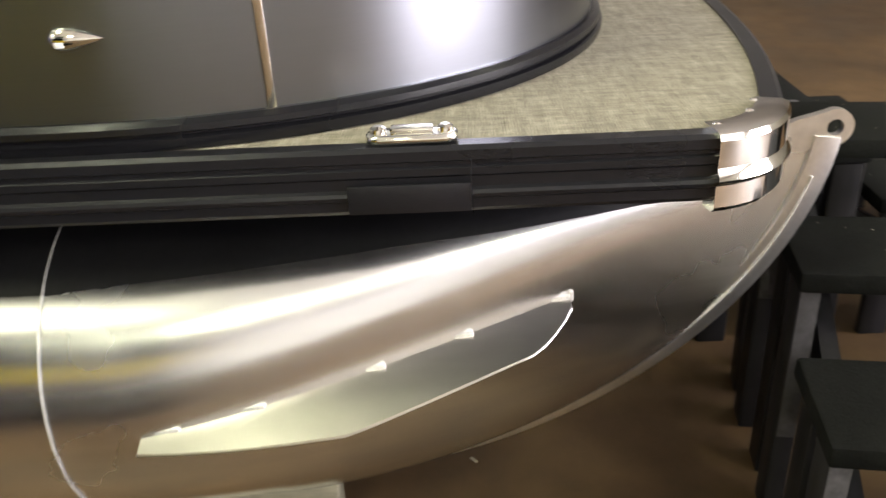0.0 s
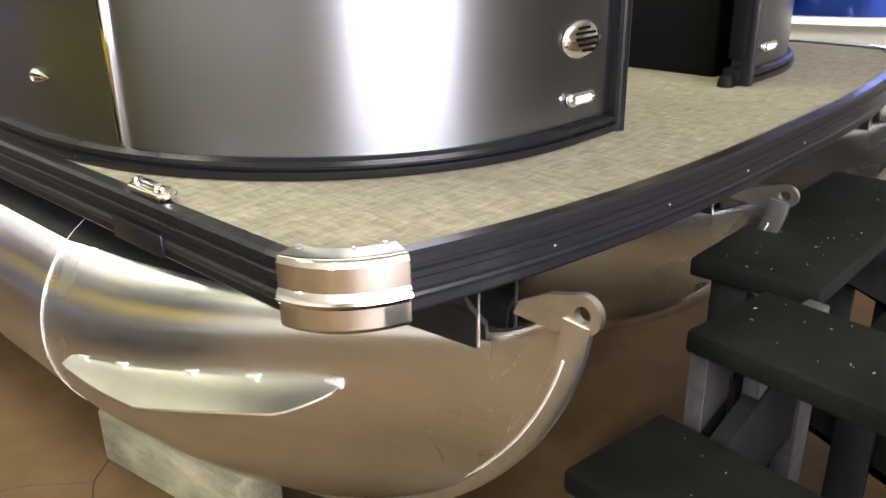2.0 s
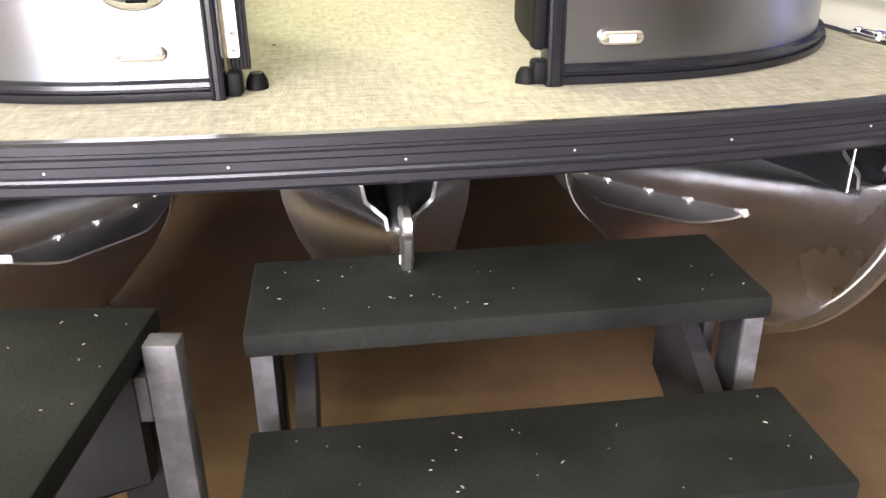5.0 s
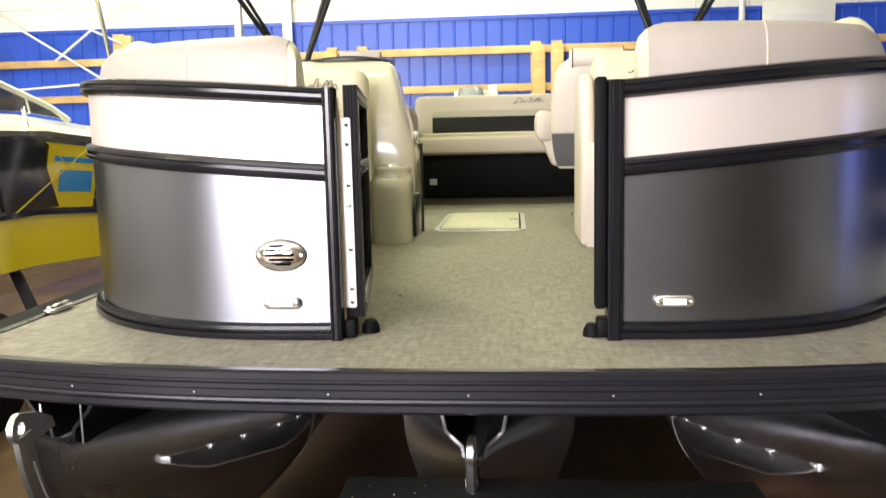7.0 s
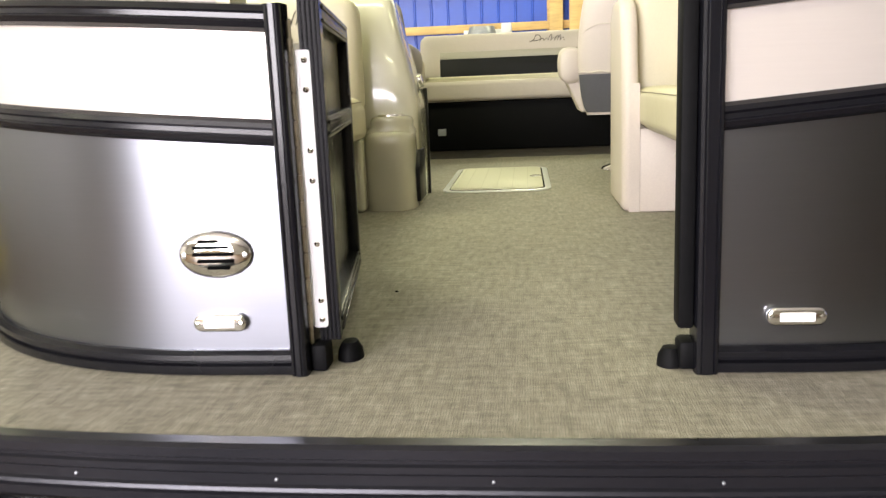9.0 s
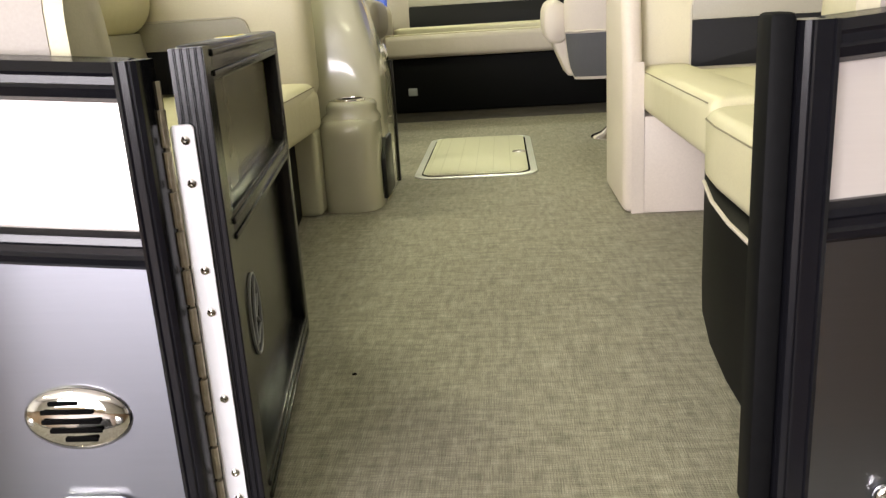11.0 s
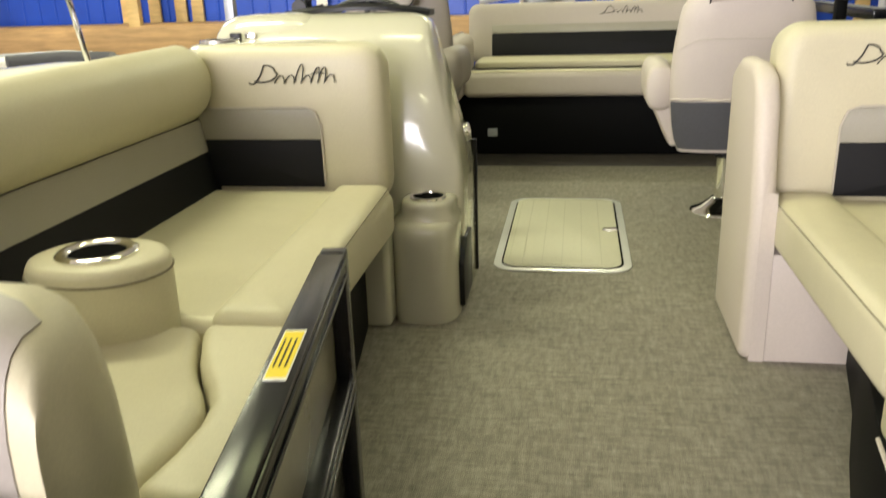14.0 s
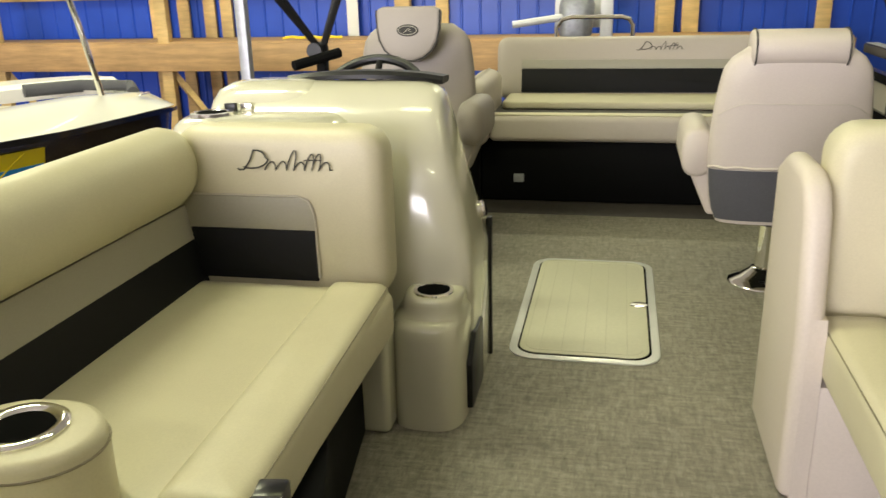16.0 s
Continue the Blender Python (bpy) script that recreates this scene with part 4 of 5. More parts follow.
    for ring in rings[2:]:
        cy, cz = sum(q[1] for q in ring) / 28, sum(q[2] for q in ring) / 28
        arc = [ring[j] for j in range(7, 22)]
        skin.append([(q[0], cy + (q[1] - cy) * 1.018, cz + (q[2] - cz) * 1.010) for q in arc] + [(q[0], cy + (q[1] - cy) * 0.96, cz + (q[2] - cz) * 0.97) for q in reversed(arc)])
    p("outer_light_skin", loft(skin), M_VINYL_OUTER_LIGHT, "outer side of the backrest, toned greige for the light on it", fb, 60)
    ring = rings[8]
    p("seam", tube([(q[0], q[1] + (0.002 if q[1] > ring[0][1] - 0.1 else -0.002), q[2]) for q in ring[1:26]], 0.0025, 6), M_THREAD_PALE, "", fb)
    # cup armrest in the corner
    arm_rings = []
    for z, e in ((0.40, 0.99), (0.52, 1.0), (0.542, 0.985), (0.553, 0.94), (0.557, 0.86), (0.558, 0.60)):
        arm_rings.append([(-0.865 + 0.118 * e * math.cos(a) - (0.02 * e if math.cos(a) < -0.2 else 0), 1.155 + 0.105 * e * math.sin(a), z) for a in (2 * math.pi * k / 36 for k in range(36))])
    arm = p("cup_armrest", loft(arm_rings), M_VINYL, "", smooth=60)
    p("seam", tube([(-0.865 + 0.1185 * math.cos(a) - (0.02 if math.cos(a) < -0.2 else 0), 1.155 + 0.1055 * math.sin(a), 0.53) for a in (2 * math.pi * k / 36 for k in range(37))], 0.002, 6), M_THREAD, "", arm)
    p("cup_ring", lathe([(0.071, 0.556), (0.071, 0.562), (0.065, 0.567), (0.055, 0.566), (0.049, 0.561), (0.048, 0.5595)], -0.875, 1.155, 36), M_CHROME, "brushed steel cup ring", arm, 50)
    p("cup_well", lathe([(0.049, 0.5605), (0.046, 0.5602), (0.0, 0.5600)], -0.875, 1.155, 36), M_DARK, "", arm)
    # rear backrest with bands and stitched mark
    yb = y_back
    x0, x1 = (-1.165, -0.585) if not side else (-1.20, -0.452)
    zt = 0.832 if not side else 0.863
    back = p("rear_backrest", turned(cushion(x0, x1, -(zt), -0.36, 0.0, 0.15, 0.045, 0.008, 0.075), Matrix(((1, 0, 0, 0), (0, 0, -1, yb + 0.15), (0, -1, 0, 0), (0, 0, 0, 1)))), M_VINYL, "beige backrest with a stitched dark mark", smooth=60)
    ins_x0, ins_x1 = x0 + 0.008, (x1 - 0.182 if not side else x1 - 0.161)
    for nm, z0, z1, mt in (("taupe_band", 0.570, 0.658, M_VINYL_GREY), ("black_band", 0.430, 0.569, M_VINYL_BLACK)):
        p(nm, prism(rounded(ins_x0, ins_x1, z0, z1, 0.003) if nm == "black_band" else [(ins_x0, z0), (ins_x1, z0), (ins_x1, z1 - 0.04)] + [(ins_x1 - 0.04 + 0.04 * math.cos(radians(a)), z1 - 0.04 + 0.04 * math.sin(radians(a))) for a in (15, 30, 45, 60, 75, 90)] + [(ins_x0, z1)], "y", yb - 0.0125, yb + 0.02, 0.002), mt, "", back)
    p("seam", tube([(ins_x0, yb - 0.012, 0.662), (ins_x1 - 0.04, yb - 0.013, 0.662), (ins_x1 - 0.012, yb - 0.013, 0.651), (ins_x1 + 0.003, yb - 0.013, 0.61), (ins_x1 + 0.004, yb - 0.012, 0.44)], 0.0028, 6), M_THREAD_PALE, "", back)
    p("seam", tube([(x1 - 0.03, yb + 0.012, 0.44), (x1 - 0.028, yb + 0.010, 0.6), (x1 - 0.03, yb + 0.010, zt - 0.1), (x1 - 0.06, yb + 0.010, zt - 0.045)], 0.0022, 6), M_THREAD_PALE, "", back)
    mark = swash(-0.968, 0.727, 0.252, 0.056, yb - 0.0095, 0.0024) if not side else mirrored(swash(0.606, 0.762, 0.240, 0.052, yb - 0.0095, 0.0024))
    p("stitched_mark", mark, M_PRINT, "dark stitched script mark", back)
    if side:
        p("end_panel", prism([(1.99, 0.0), (1.985, 0.42), (2.03, 0.68), (2.07, 0.745), (2.13, 0.768), (2.30, 0.768), (2.40, 0.72), (2.42, 0.0)], "x", -0.4535, -0.392, 0.026, 4), M_BEIGE_PLASTIC, "pale moulded end panel")
        p("end_foot", merge(rbox(-0.80, -0.456, 1.9885, 2.30, 0.0, 0.30, 0.004), prism([(1.9885, 0.0), (1.9835, 0.42), (1.992, 0.46), (2.30, 0.46), (2.30, 0.0)], "x", -0.4555, -0.418)), M_BEIGE_PLASTIC, "pale moulded foot under the backrest")
        p("recline_lever", merge(tube([(-0.565, 1.62, 0.275), (-0.555, 1.52, 0.235), (-0.550, 1.42, 0.215)], 0.013, 8), lathe([(0.012, 0.20), (0.012, 0.235)], -0.549, 1.42, 10)), M_BLACK, "black hinge lever under the pad")
    return s


lounge(False)
lounge(True)

# ---- helm console ----
con = thing("helm_console", "glossy beige gelcoat helm console with cup holders", "console")


def superring(x0, x1, y0, y1, z, n=4.0, seg=48):
    cx, cy, a, b = (x0 + x1) / 2, (y0 + y1) / 2, (x1 - x0) / 2, (y1 - y0) / 2
    return [(cx + a * math.copysign(abs(math.cos(t)) ** (2 / n), math.cos(t)), cy + b * math.copysign(abs(math.sin(t)) ** (2 / n), math.sin(t)), z) for t in (2 * math.pi * k / seg for k in range(seg))]


rings = []
for z, x0, x1, y0, n in ((0.0, -1.2, -0.388, 2.325, 14), (0.25, -1.2, -0.387, 2.325, 14), (0.42, -1.2, -0.388, 2.33, 12), (0.50, -1.2, -0.403, 2.34, 8), (0.58, -1.2, -0.424, 2.352, 7), (0.66, -1.2, -0.446, 2.37, 7), (0.75, -1.19, -0.470, 2.405, 6.5), (0.81, -1.18, -0.487, 2.44, 6), (0.845, -1.16, -0.500, 2.485, 6), (0.868, -1.14, -0.512, 2.52, 6), (0.884, -1.11, -0.535, 2.555, 5), (0.894, -1.06, -0.58, 2.59, 4), (0.898, -0.95, -0.68, 2.62, 4)):
    y1 = 2.68
    rings.append(superring(x0, x1, y0, y1, z, n))
part("shell", loft(rings), M_GEL, con, smooth=60)
pod = []
for z, a, b in ((0.0, 0.125, 0.15), (0.20, 0.123, 0.148), (0.26, 0.123, 0.147), (0.290, 0.119, 0.143), (0.305, 0.110, 0.132), (0.311, 0.098, 0.118)):
    pod.append(superring(-0.475 - a, -0.475 + a * 0.66, 2.158 + (0.15 - b), 2.50, z, 3.4))
part("cup_pod", loft(pod), M_GEL, con, smooth=60)
part("kick_panel", rbox(-0.86, -0.582, 2.12, 2.36, 0.0, 0.285, 0.02, 4), M_GEL, con, "moulded panel that runs under the seat back", 50)
part("cup_boss", loft([superring(-0.600, -0.392, 2.190, 2.44, 0.296, 3.0), superring(-0.592, -0.396, 2.196, 2.44, 0.312, 2.9), superring(-0.572, -0.404, 2.202, 2.42, 0.328, 2.7), superring(-0.574, -0.402, 2.203, 2.42, 0.346, 2.6), superring(-0.568, -0.405, 2.203, 2.40, 0.358, 2.4), superring(-0.561, -0.411, 2.207, 2.375, 0.366, 2.2), superring(-0.550, -0.422, 2.214, 2.352, 0.368, 2)]), M_GEL, con, smooth=60)
boss_ring = part("cup_ring", lathe([(0.056, 0.3678), (0.055, 0.373), (0.050, 0.375), (0.046, 0.3735), (0.045, 0.3695)], -0.486, 2.280, 36), M_CHROME, con, "thin chrome cup ring", 50)
part("cup_well", lathe([(0.0452, 0.3712), (0.0, 0.3705)], -0.486, 2.280, 32), M_DARK, con)
part("side_trim", rbox(-0.402, -0.383, 2.666, 2.690, 0.0, 0.47, 0.003), M_BLACK, con, "black rear edge trim")
pocket = part("side_pocket", prism([(2.265, 0.02), (2.265, 0.16), (2.34, 0.225), (2.46, 0.225), (2.46, 0.02)], "x", -0.402, -0.378, 0.006), M_BLACK, con, "black plastic side pocket")
part("courtesy_light", turned(lathe([(0.030, 0.0), (0.030, 0.006), (0.022, 0.010), (0.0, 0.011)], 0, 0, 24), pose(-0.405, 2.63, 0.505, 0, 75, 0)), M_CHROME, con, "round chrome light")
part("dash_hood", loft([[(x, 2.60 + d, z - 0.012), (x, 2.60 + d, z), (x, 2.618 + d, z + 0.010), (x, 2.70 + d, z + 0.006), (x, 2.70 + d, z - 0.012)] for x, d, z in ((-1.03, 0.075, 0.895), (-0.96, 0.045, 0.904), (-0.87, 0.02, 0.913), (-0.77, 0.01, 0.917), (-0.67, 0.02, 0.914), (-0.59, 0.045, 0.905), (-0.53, 0.075, 0.892))]), M_BLACK, con, "black edge of the dash hood")
part("shoulder", loft([superring(-1.262, -0.70, 2.262, 2.62, 0.60, 5), superring(-1.262, -0.72, 2.268, 2.62, 0.70, 5), superring(-1.258, -0.74, 2.276, 2.62, 0.775, 5), superring(-1.248, -0.76, 2.288, 2.615, 0.808, 4.5), superring(-1.232, -0.79, 2.304, 2.61, 0.823, 4), superring(-1.20, -0.83, 2.33, 2.60, 0.829, 4)]), M_GEL, con, smooth=60)
part("dash_pod", loft([superring(-1.235, -0.86, 2.475, 2.69, 0.80, 3.2), superring(-1.222, -0.87, 2.490, 2.69, 0.845, 3.2), superring(-1.205, -0.885, 2.512, 2.688, 0.878, 3), superring(-1.17, -0.91, 2.545, 2.684, 0.897, 2.8), superring(-1.11, -0.95, 2.59, 2.67, 0.903, 2.5)]), M_GEL, con, "rounded swell beside the dash", smooth=60)
sc = part("shoulder_cup", lathe([(0.062, 0.828), (0.060, 0.837), (0.048, 0.838), (0.046, 0.832), (0.0, 0.8315)], -1.148, 2.395, 28), M_CHROME, con, "chrome cup ring")
part("cup_well", lathe([(0.045, 0.8360), (0.0, 0.8355)], -1.148, 2.395, 24), M_DARK, sc)
for x, y, mt in ((-1.122, 2.465, M_BLACK), (-1.075, 2.472, M_CHROME)):
    part("switch", rbox(x - 0.018, x + 0.018, y - 0.008, y + 0.008, 0.826, 0.852, 0.003), mt, con)
wheel = thing("steering_wheel", "black padded steering wheel over the console", "steering wheel")
WM = pose(-0.81, 2.86, 0.79, 48, 0, 0)
part("rim", turned(tube([(0.185 * math.cos(a), 0.185 * math.sin(a), 0) for a in (2 * math.pi * k / 40 for k in range(41))], 0.016, 10), WM), M_BLACK, wheel)
for k in range(3):
    a = radians(90 + 120 * k)
    part("spoke", turned(tube([(0.03 * math.cos(a), 0.03 * math.sin(a), -0.02), (0.18 * math.cos(a), 0.18 * math.sin(a), 0)], 0.012, 8), WM), M_BLACK, wheel)
part("hub", turned(lathe([(0.05, -0.16), (0.05, -0.02), (0.03, 0.0), (0.0, 0.002)], 0, 0, 20), WM), M_BLACK, wheel)

# ---- swivel chairs ----
def helm_chair(name, label, m, mat, head_mat, roll=True):
    c = thing(name, label, "chair", "helm chairs")

    def p(nm, bm, mt, lab="", parent=c, smooth=60):
        return part(nm, turned(bm, m), mt, parent, lab, smooth)

    def on_back(f, t, off=0.0):
        """A point of the backrest's skin: height share f, angle t round it."""
        z = 0.298 + 0.637 * f
        w = (0.238 + 0.030 * math.sin(math.pi * min(f * 1.1, 1))) * (0.93 + 0.07 * min(f / 0.1, 1))
        w -= 0.075 * max(0, (f - 0.86) / 0.14) ** 2.2
        d = 0.062 * (1 if f < 0.88 else math.sqrt(max(0.06, 1 - ((f - 0.88) / 0.14) ** 2)))
        yc = -0.17 - 0.07 * f
        cs, sn = math.cos(t), math.sin(t)
        return ((w + off) * math.copysign(abs(cs) ** 0.62, cs), yc + (d + off) * math.copysign(abs(sn) ** 0.8, sn), z)

    p("base_plate", lathe([(0.135, 0.0), (0.130, 0.008), (0.09, 0.022), (0.055, 0.05), (0.045, 0.06)], 0, 0, 36), M_CHROME, "polished flared floor base")
    p("post", lathe([(0.036, 0.05), (0.036, 0.235)], 0, 0, 24), M_CHROME)
    p("collar", lathe([(0.036, 0.235), (0.045, 0.238), (0.045, 0.30)], 0, 0, 24), M_BLACK)
    p("swivel", rbox(-0.16, 0.16, -0.13, 0.13, 0.295, 0.325, 0.008), M_BLACK)
    p("swivel_lever", tube([(-0.10, -0.13, 0.31), (-0.14, -0.17, 0.305), (-0.18, -0.17, 0.30)], 0.006, 8), M_CHROME)
    p("seat", cushion(-0.235, 0.235, -0.22, 0.27, 0.325, 0.47, 0.06, 0.01, 0.09), mat)
    back = p("backrest", loft([[on_back(k / 18, 2 * math.pi * j / 44) for j in range(44)] for k in range(19)]), mat)
    patch = [[on_back(f, radians(t), 0.003) for t in range(-166, -13, 8)] for f in (0.02, 0.08, 0.16, 0.24, 0.32)]
    inside = [[on_back(f, radians(t), -0.004) for t in range(-166, -13, 8)] for f in (0.02, 0.08, 0.16, 0.24, 0.32)]
    p("mesh_panel", loft([u + list(reversed(v)) for u, v in zip(patch, inside)]), M_MESH, "charcoal mesh pocket", back)
    p("pocket_hem", tube([on_back(0.335 + 0.004 * math.sin(t * 0.2), radians(t), 0.002) for t in range(-168, -11, 6)], 0.0055, 6), mat, "", back)
    p("seam", tube([on_back(0.60 + 0.10 * min(1, math.sin(radians(-t)) ** 1.6 * 1.25), radians(t), 0.001) for t in range(-160, -19, 5)], 0.0016, 6), M_THREAD_PALE, "", back)
    if roll:
        hr = [[(x, -0.23 + 0.080 * math.cos(t) * e, 0.928 + 0.064 * math.copysign(abs(math.sin(t)) ** 0.8, math.sin(t)) * e) for t in (2 * math.pi * j / 24 for j in range(24))] for x, e in ((-0.158, 0.75), (-0.152, 0.95), (-0.14, 1.0), (0.14, 1.0), (0.152, 0.95), (0.158, 0.75))]
        head = p("headrest", loft(hr), head_mat, "rolled headrest")
        for sx in (-0.146, 0.146):
            p("piping", tube([(sx, -0.23 + 0.082 * math.cos(t), 0.928 + 0.066 * math.copysign(abs(math.sin(t)) ** 0.8, math.sin(t))) for t in (2 * math.pi * j / 24 for j in range(25))], 0.003, 6), M_PRINT, "", head)
    for sx in (-1, 1):
        arm = [[(sx * 0.300 + 0.058 * math.copysign(abs(math.cos(t)) ** 0.75, math.cos(t)) * e, y, z + 0.092 * math.copysign(abs(math.sin(t)) ** 0.75, math.sin(t)) * e) for t in (2 * math.pi * j / 20 for j in range(20))] for y, z, e in ((-0.188, 0.55, 0.80), (-0.180, 0.55, 0.95), (-0.16, 0.55, 1.0), (0.12, 0.56, 1.0), (0.17, 0.56, 0.9), (0.19, 0.56, 0.5))]
        a = p("armrest", loft(arm), mat)
        p("arm_support", prism([(sx * 0.20, 0.312), (sx * 0.252, 0.312), (sx * 0.335, 0.50), (sx * 0.23, 0.52)], "y", -0.165, 0.10, 0.012, 3), mat, "", a)
    return c


helm_chair("passenger_chair", "greige swivel chair turned backwards on a chrome pedestal", pose(0.585, 3.50, 0), M_VINYL_PALE, M_VINYL_PALE)
# captain's chair faces the console
helm_chair("captain_chair", "taupe captain's chair behind the console", pose(-0.895, 3.66, 0.055, 0, 0, 180), M_VINYL_TAUPE, M_VINYL_TAUPE, False)
flap = [(-0.142, 0.108), (-0.138, 0.03), (-0.128, -0.02), (-0.105, -0.062), (-0.07, -0.092), (-0.025, -0.107), (0.025, -0.107), (0.07, -0.092), (0.105, -0.062), (0.128, -0.02), (0.138, 0.03), (0.142, 0.108)]
CM = pose(-0.90, 3.795, 0.945, 84, 0, 0)
em = tagged(new("headrest_cover"), "taupe headrest flap with dark piping on the captain's chair", "headrest cover")
part("cover", turned(prism(flap + [(0.11, 0.122), (-0.11, 0.122)], "z", 0.0, 0.055, 0.014, 3), CM), M_VINYL_TAUPE, em, smooth=60)
part("piping", turned(tube([(x * 0.985, y * 0.985, 0.050) for x, y in flap], 0.0042, 6), CM), M_PRINT, em, "dark piping")
part("emblem", turned(prism([(0.048 * math.cos(2 * math.pi * k / 28), 0.025 * math.sin(2 * math.pi * k / 28) + 0.022) for k in range(28)], "z", 0.05, 0.058, 0.002), CM), M_PRINT, em, "dark oval emblem")
part("emblem_ring", turned(tube([(0.040 * math.cos(2 * math.pi * k / 28), 0.018 * math.sin(2 * math.pi * k / 28) + 0.022, 0.059) for k in range(29)], 0.0018, 6), CM), M_VINYL_GREY, em)
part("emblem_stroke", turned(tube([(-0.018, 0.012, 0.059), (-0.004, 0.022, 0.059), (0.004, 0.030, 0.059), (0.014, 0.027, 0.059), (0.004, 0.021, 0.059), (0.016, 0.015, 0.059)], 0.0018, 6), CM), M_VINYL_GREY, em)

# ---- stern bench ----
aft = thing("stern_bench", "greige stern bench with black bands on a black base", "bench")
part("base", prism([(4.46, 0.045), (4.46, 0.36), (5.3, 0.36), (5.3, 0.0), (4.52, 0.0), (4.52, 0.045)], "x", -0.70, 1.20, 0.006), M_BASE, aft, "black bench base")
# reaches out over the deck as a painted shadow of the base
part("toe_shade", prism([(4.36, 0.0), (4.37, 0.012), (4.44, 0.040), (4.519, 0.044), (4.519, 0.0)], "x", -0.70, 1.2), M_SHADE_AND_CRACK, aft, "toe strip drawn forward in dark brown for the shadow at the bench foot")
part("outlet", rbox(-0.532, -0.477, 4.452, 4.462, 0.145, 0.19, 0.004), M_GALV, aft, "small grey outlet plate")
part("seat_pad", cushion(-0.66, 1.18, 4.42, 4.53, 0.365, 0.497, 0.03, 0.004, 0.03), M_VINYL_BENCH, aft, smooth=60)
part("seat_trim", rbox(-0.645, 1.165, 4.445, 4.522, 0.4965, 0.5035, 0.003), M_VINYL, aft, "pale top of the front pad")
# dark brown colour stands in for the shadow between the two pads
part("recess_shade", rbox(-0.66, 1.18, 4.531, 5.02, 0.365, 0.487, 0.004), M_SHADE_AND_CRACK, aft, "recess between the pads, its shade put in as dark brown")
part("rear_pad", cushion(-0.63, 1.16, 4.72, 5.08, 0.488, 0.528, 0.012, 0.0, 0.03), M_VINYL, aft, smooth=60)
TB = Matrix.Translation((0, 5.06, 0)) @ Matrix.Rotation(radians(-9), 4, "X")
ab = part("backrest", turned(cushion(-0.72, 1.22, -0.355, 0.0, 0.0, 0.13, 0.045, 0.004, 0.06), TB @ Matrix(((1, 0, 0, 0), (0, 0, -1, 0.13), (0, -1, 0, 0.495), (0, 0, 0, 1)))), M_VINYL_BENCH, aft, smooth=60)
part("taupe_band", turned(prism([(x, z) for x, z in rounded(-0.57, 1.16, 0.665, 0.715, 0.005)], "y", -0.007, 0.03, 0.002), TB), M_VINYL_GREY, ab)
part("black_band", turned(prism([(x, z) for x, z in rounded(-0.57, 1.16, 0.53, 0.664, 0.005)], "y", -0.007, 0.03, 0.002), TB), M_VINYL_BLACK, ab)
part("stitched_mark", turned(swash(0.085, 0.766, 0.25, 0.050, -0.0035, 0.0024), TB), M_PRINT, ab, "dark stitched script mark")
part("armrest", cushion(-0.80, -0.66, 4.36, 5.0, 0.34, 0.68, 0.06, 0.008, 0.06), M_VINYL_PALE, aft, "greige end armrest", 60)
part("base_end", rbox(-0.80, -0.705, 4.46, 5.3, 0.0, 0.34, 0.01), M_BASE, aft)
bracket = thing("stern_rail", "bent chrome grab rail behind the stern bench", "rail")
part("bar", tube([(-0.475, 6.6, GROUND), (-0.475, 6.6, 0.80), (-0.44, 6.6, 0.855), (-0.37, 6.6, 0.875), (0.0, 6.6, 0.872), (0.055, 6.6, 0.855), (0.08, 6.6, 0.81), (0.08, 6.6, GROUND)], 0.016, 10), M_CHROME, bracket)
part("crossbar", tube([(-0.475, 6.6, 0.45), (0.08, 6.6, 0.45)], 0.014, 8), M_CHROME, bracket)
motor = thing("outboard_motor", "white and grey outboard motor behind the stern", "motor")
part("cowl", loft([superring(-0.50, -0.24, 7.10, 7.50, 0.70, 4), superring(-0.50, -0.22, 7.08, 7.52, 0.93, 4), superring(-0.48, -0.24, 7.12, 7.46, 1.01, 3)]), M_GALV, motor, smooth=60)
part("bracket", rbox(-0.17, -0.07, 7.14, 7.24, 0.60, 1.03, 0.012), M_WHITE_PLATE, motor, "white upright bracket")
part("plate", rbox(-0.56, -0.08, 7.56, 7.60, 0.74, 1.00, 0.006), M_WHITE_PLATE, motor)
part("leg", rbox(-0.43, -0.29, 7.2, 7.45, GROUND, 0.70, 0.02), M_GALV, motor)
part("tiller", tube([(-0.86, 7.05, 0.80), (-0.55, 7.1, 0.84), (-0.4, 7.15, 0.86)], 0.028, 8), M_WHITE_PLATE, motor)

# ---- floor hatch ----
hatch = thing("floor_hatch", "cream locker hatch with rounded corners set in the deck", "hatch")
hy0, hy1, hx0, hx1 = 2.648, 3.65, -0.335, 0.160
part("frame", prism(rounded(hx0, hx1, hy0, hy1, 0.085), "z", 0.0, 0.006, 0.002), M_SILVER_RAIL, hatch, "pale metal frame")
part("gap", prism(rounded(hx0 + 0.028, hx1 - 0.028, hy0 + 0.028, hy1 - 0.028, 0.066), "z", 0.0062, 0.0068), M_DARK, hatch)
lid = part("lid", prism(rounded(hx0 + 0.034, hx1 - 0.036, hy0 + 0.034, hy1 - 0.032, 0.062), "z", 0.0068, 0.011, 0.002), M_HATCH, hatch, "cream ribbed lid")
for k in range(5):
    gx = hx0 + 0.034 + (hx1 - hx0 - 0.07) * (k + 1) / 6
    part("groove", rbox(gx - 0.0013, gx + 0.0013, hy0 + 0.06, hy1 - 0.06, 0.0110, 0.0116, 0.0), M_GROOVE, lid)
part("groove", tube([(x, y, 0.0108) for x, y in rounded(hx0 + 0.055, hx1 - 0.057, hy0 + 0.055, hy1 - 0.053, 0.045)], 0.0012, 5), M_GROOVE, lid)
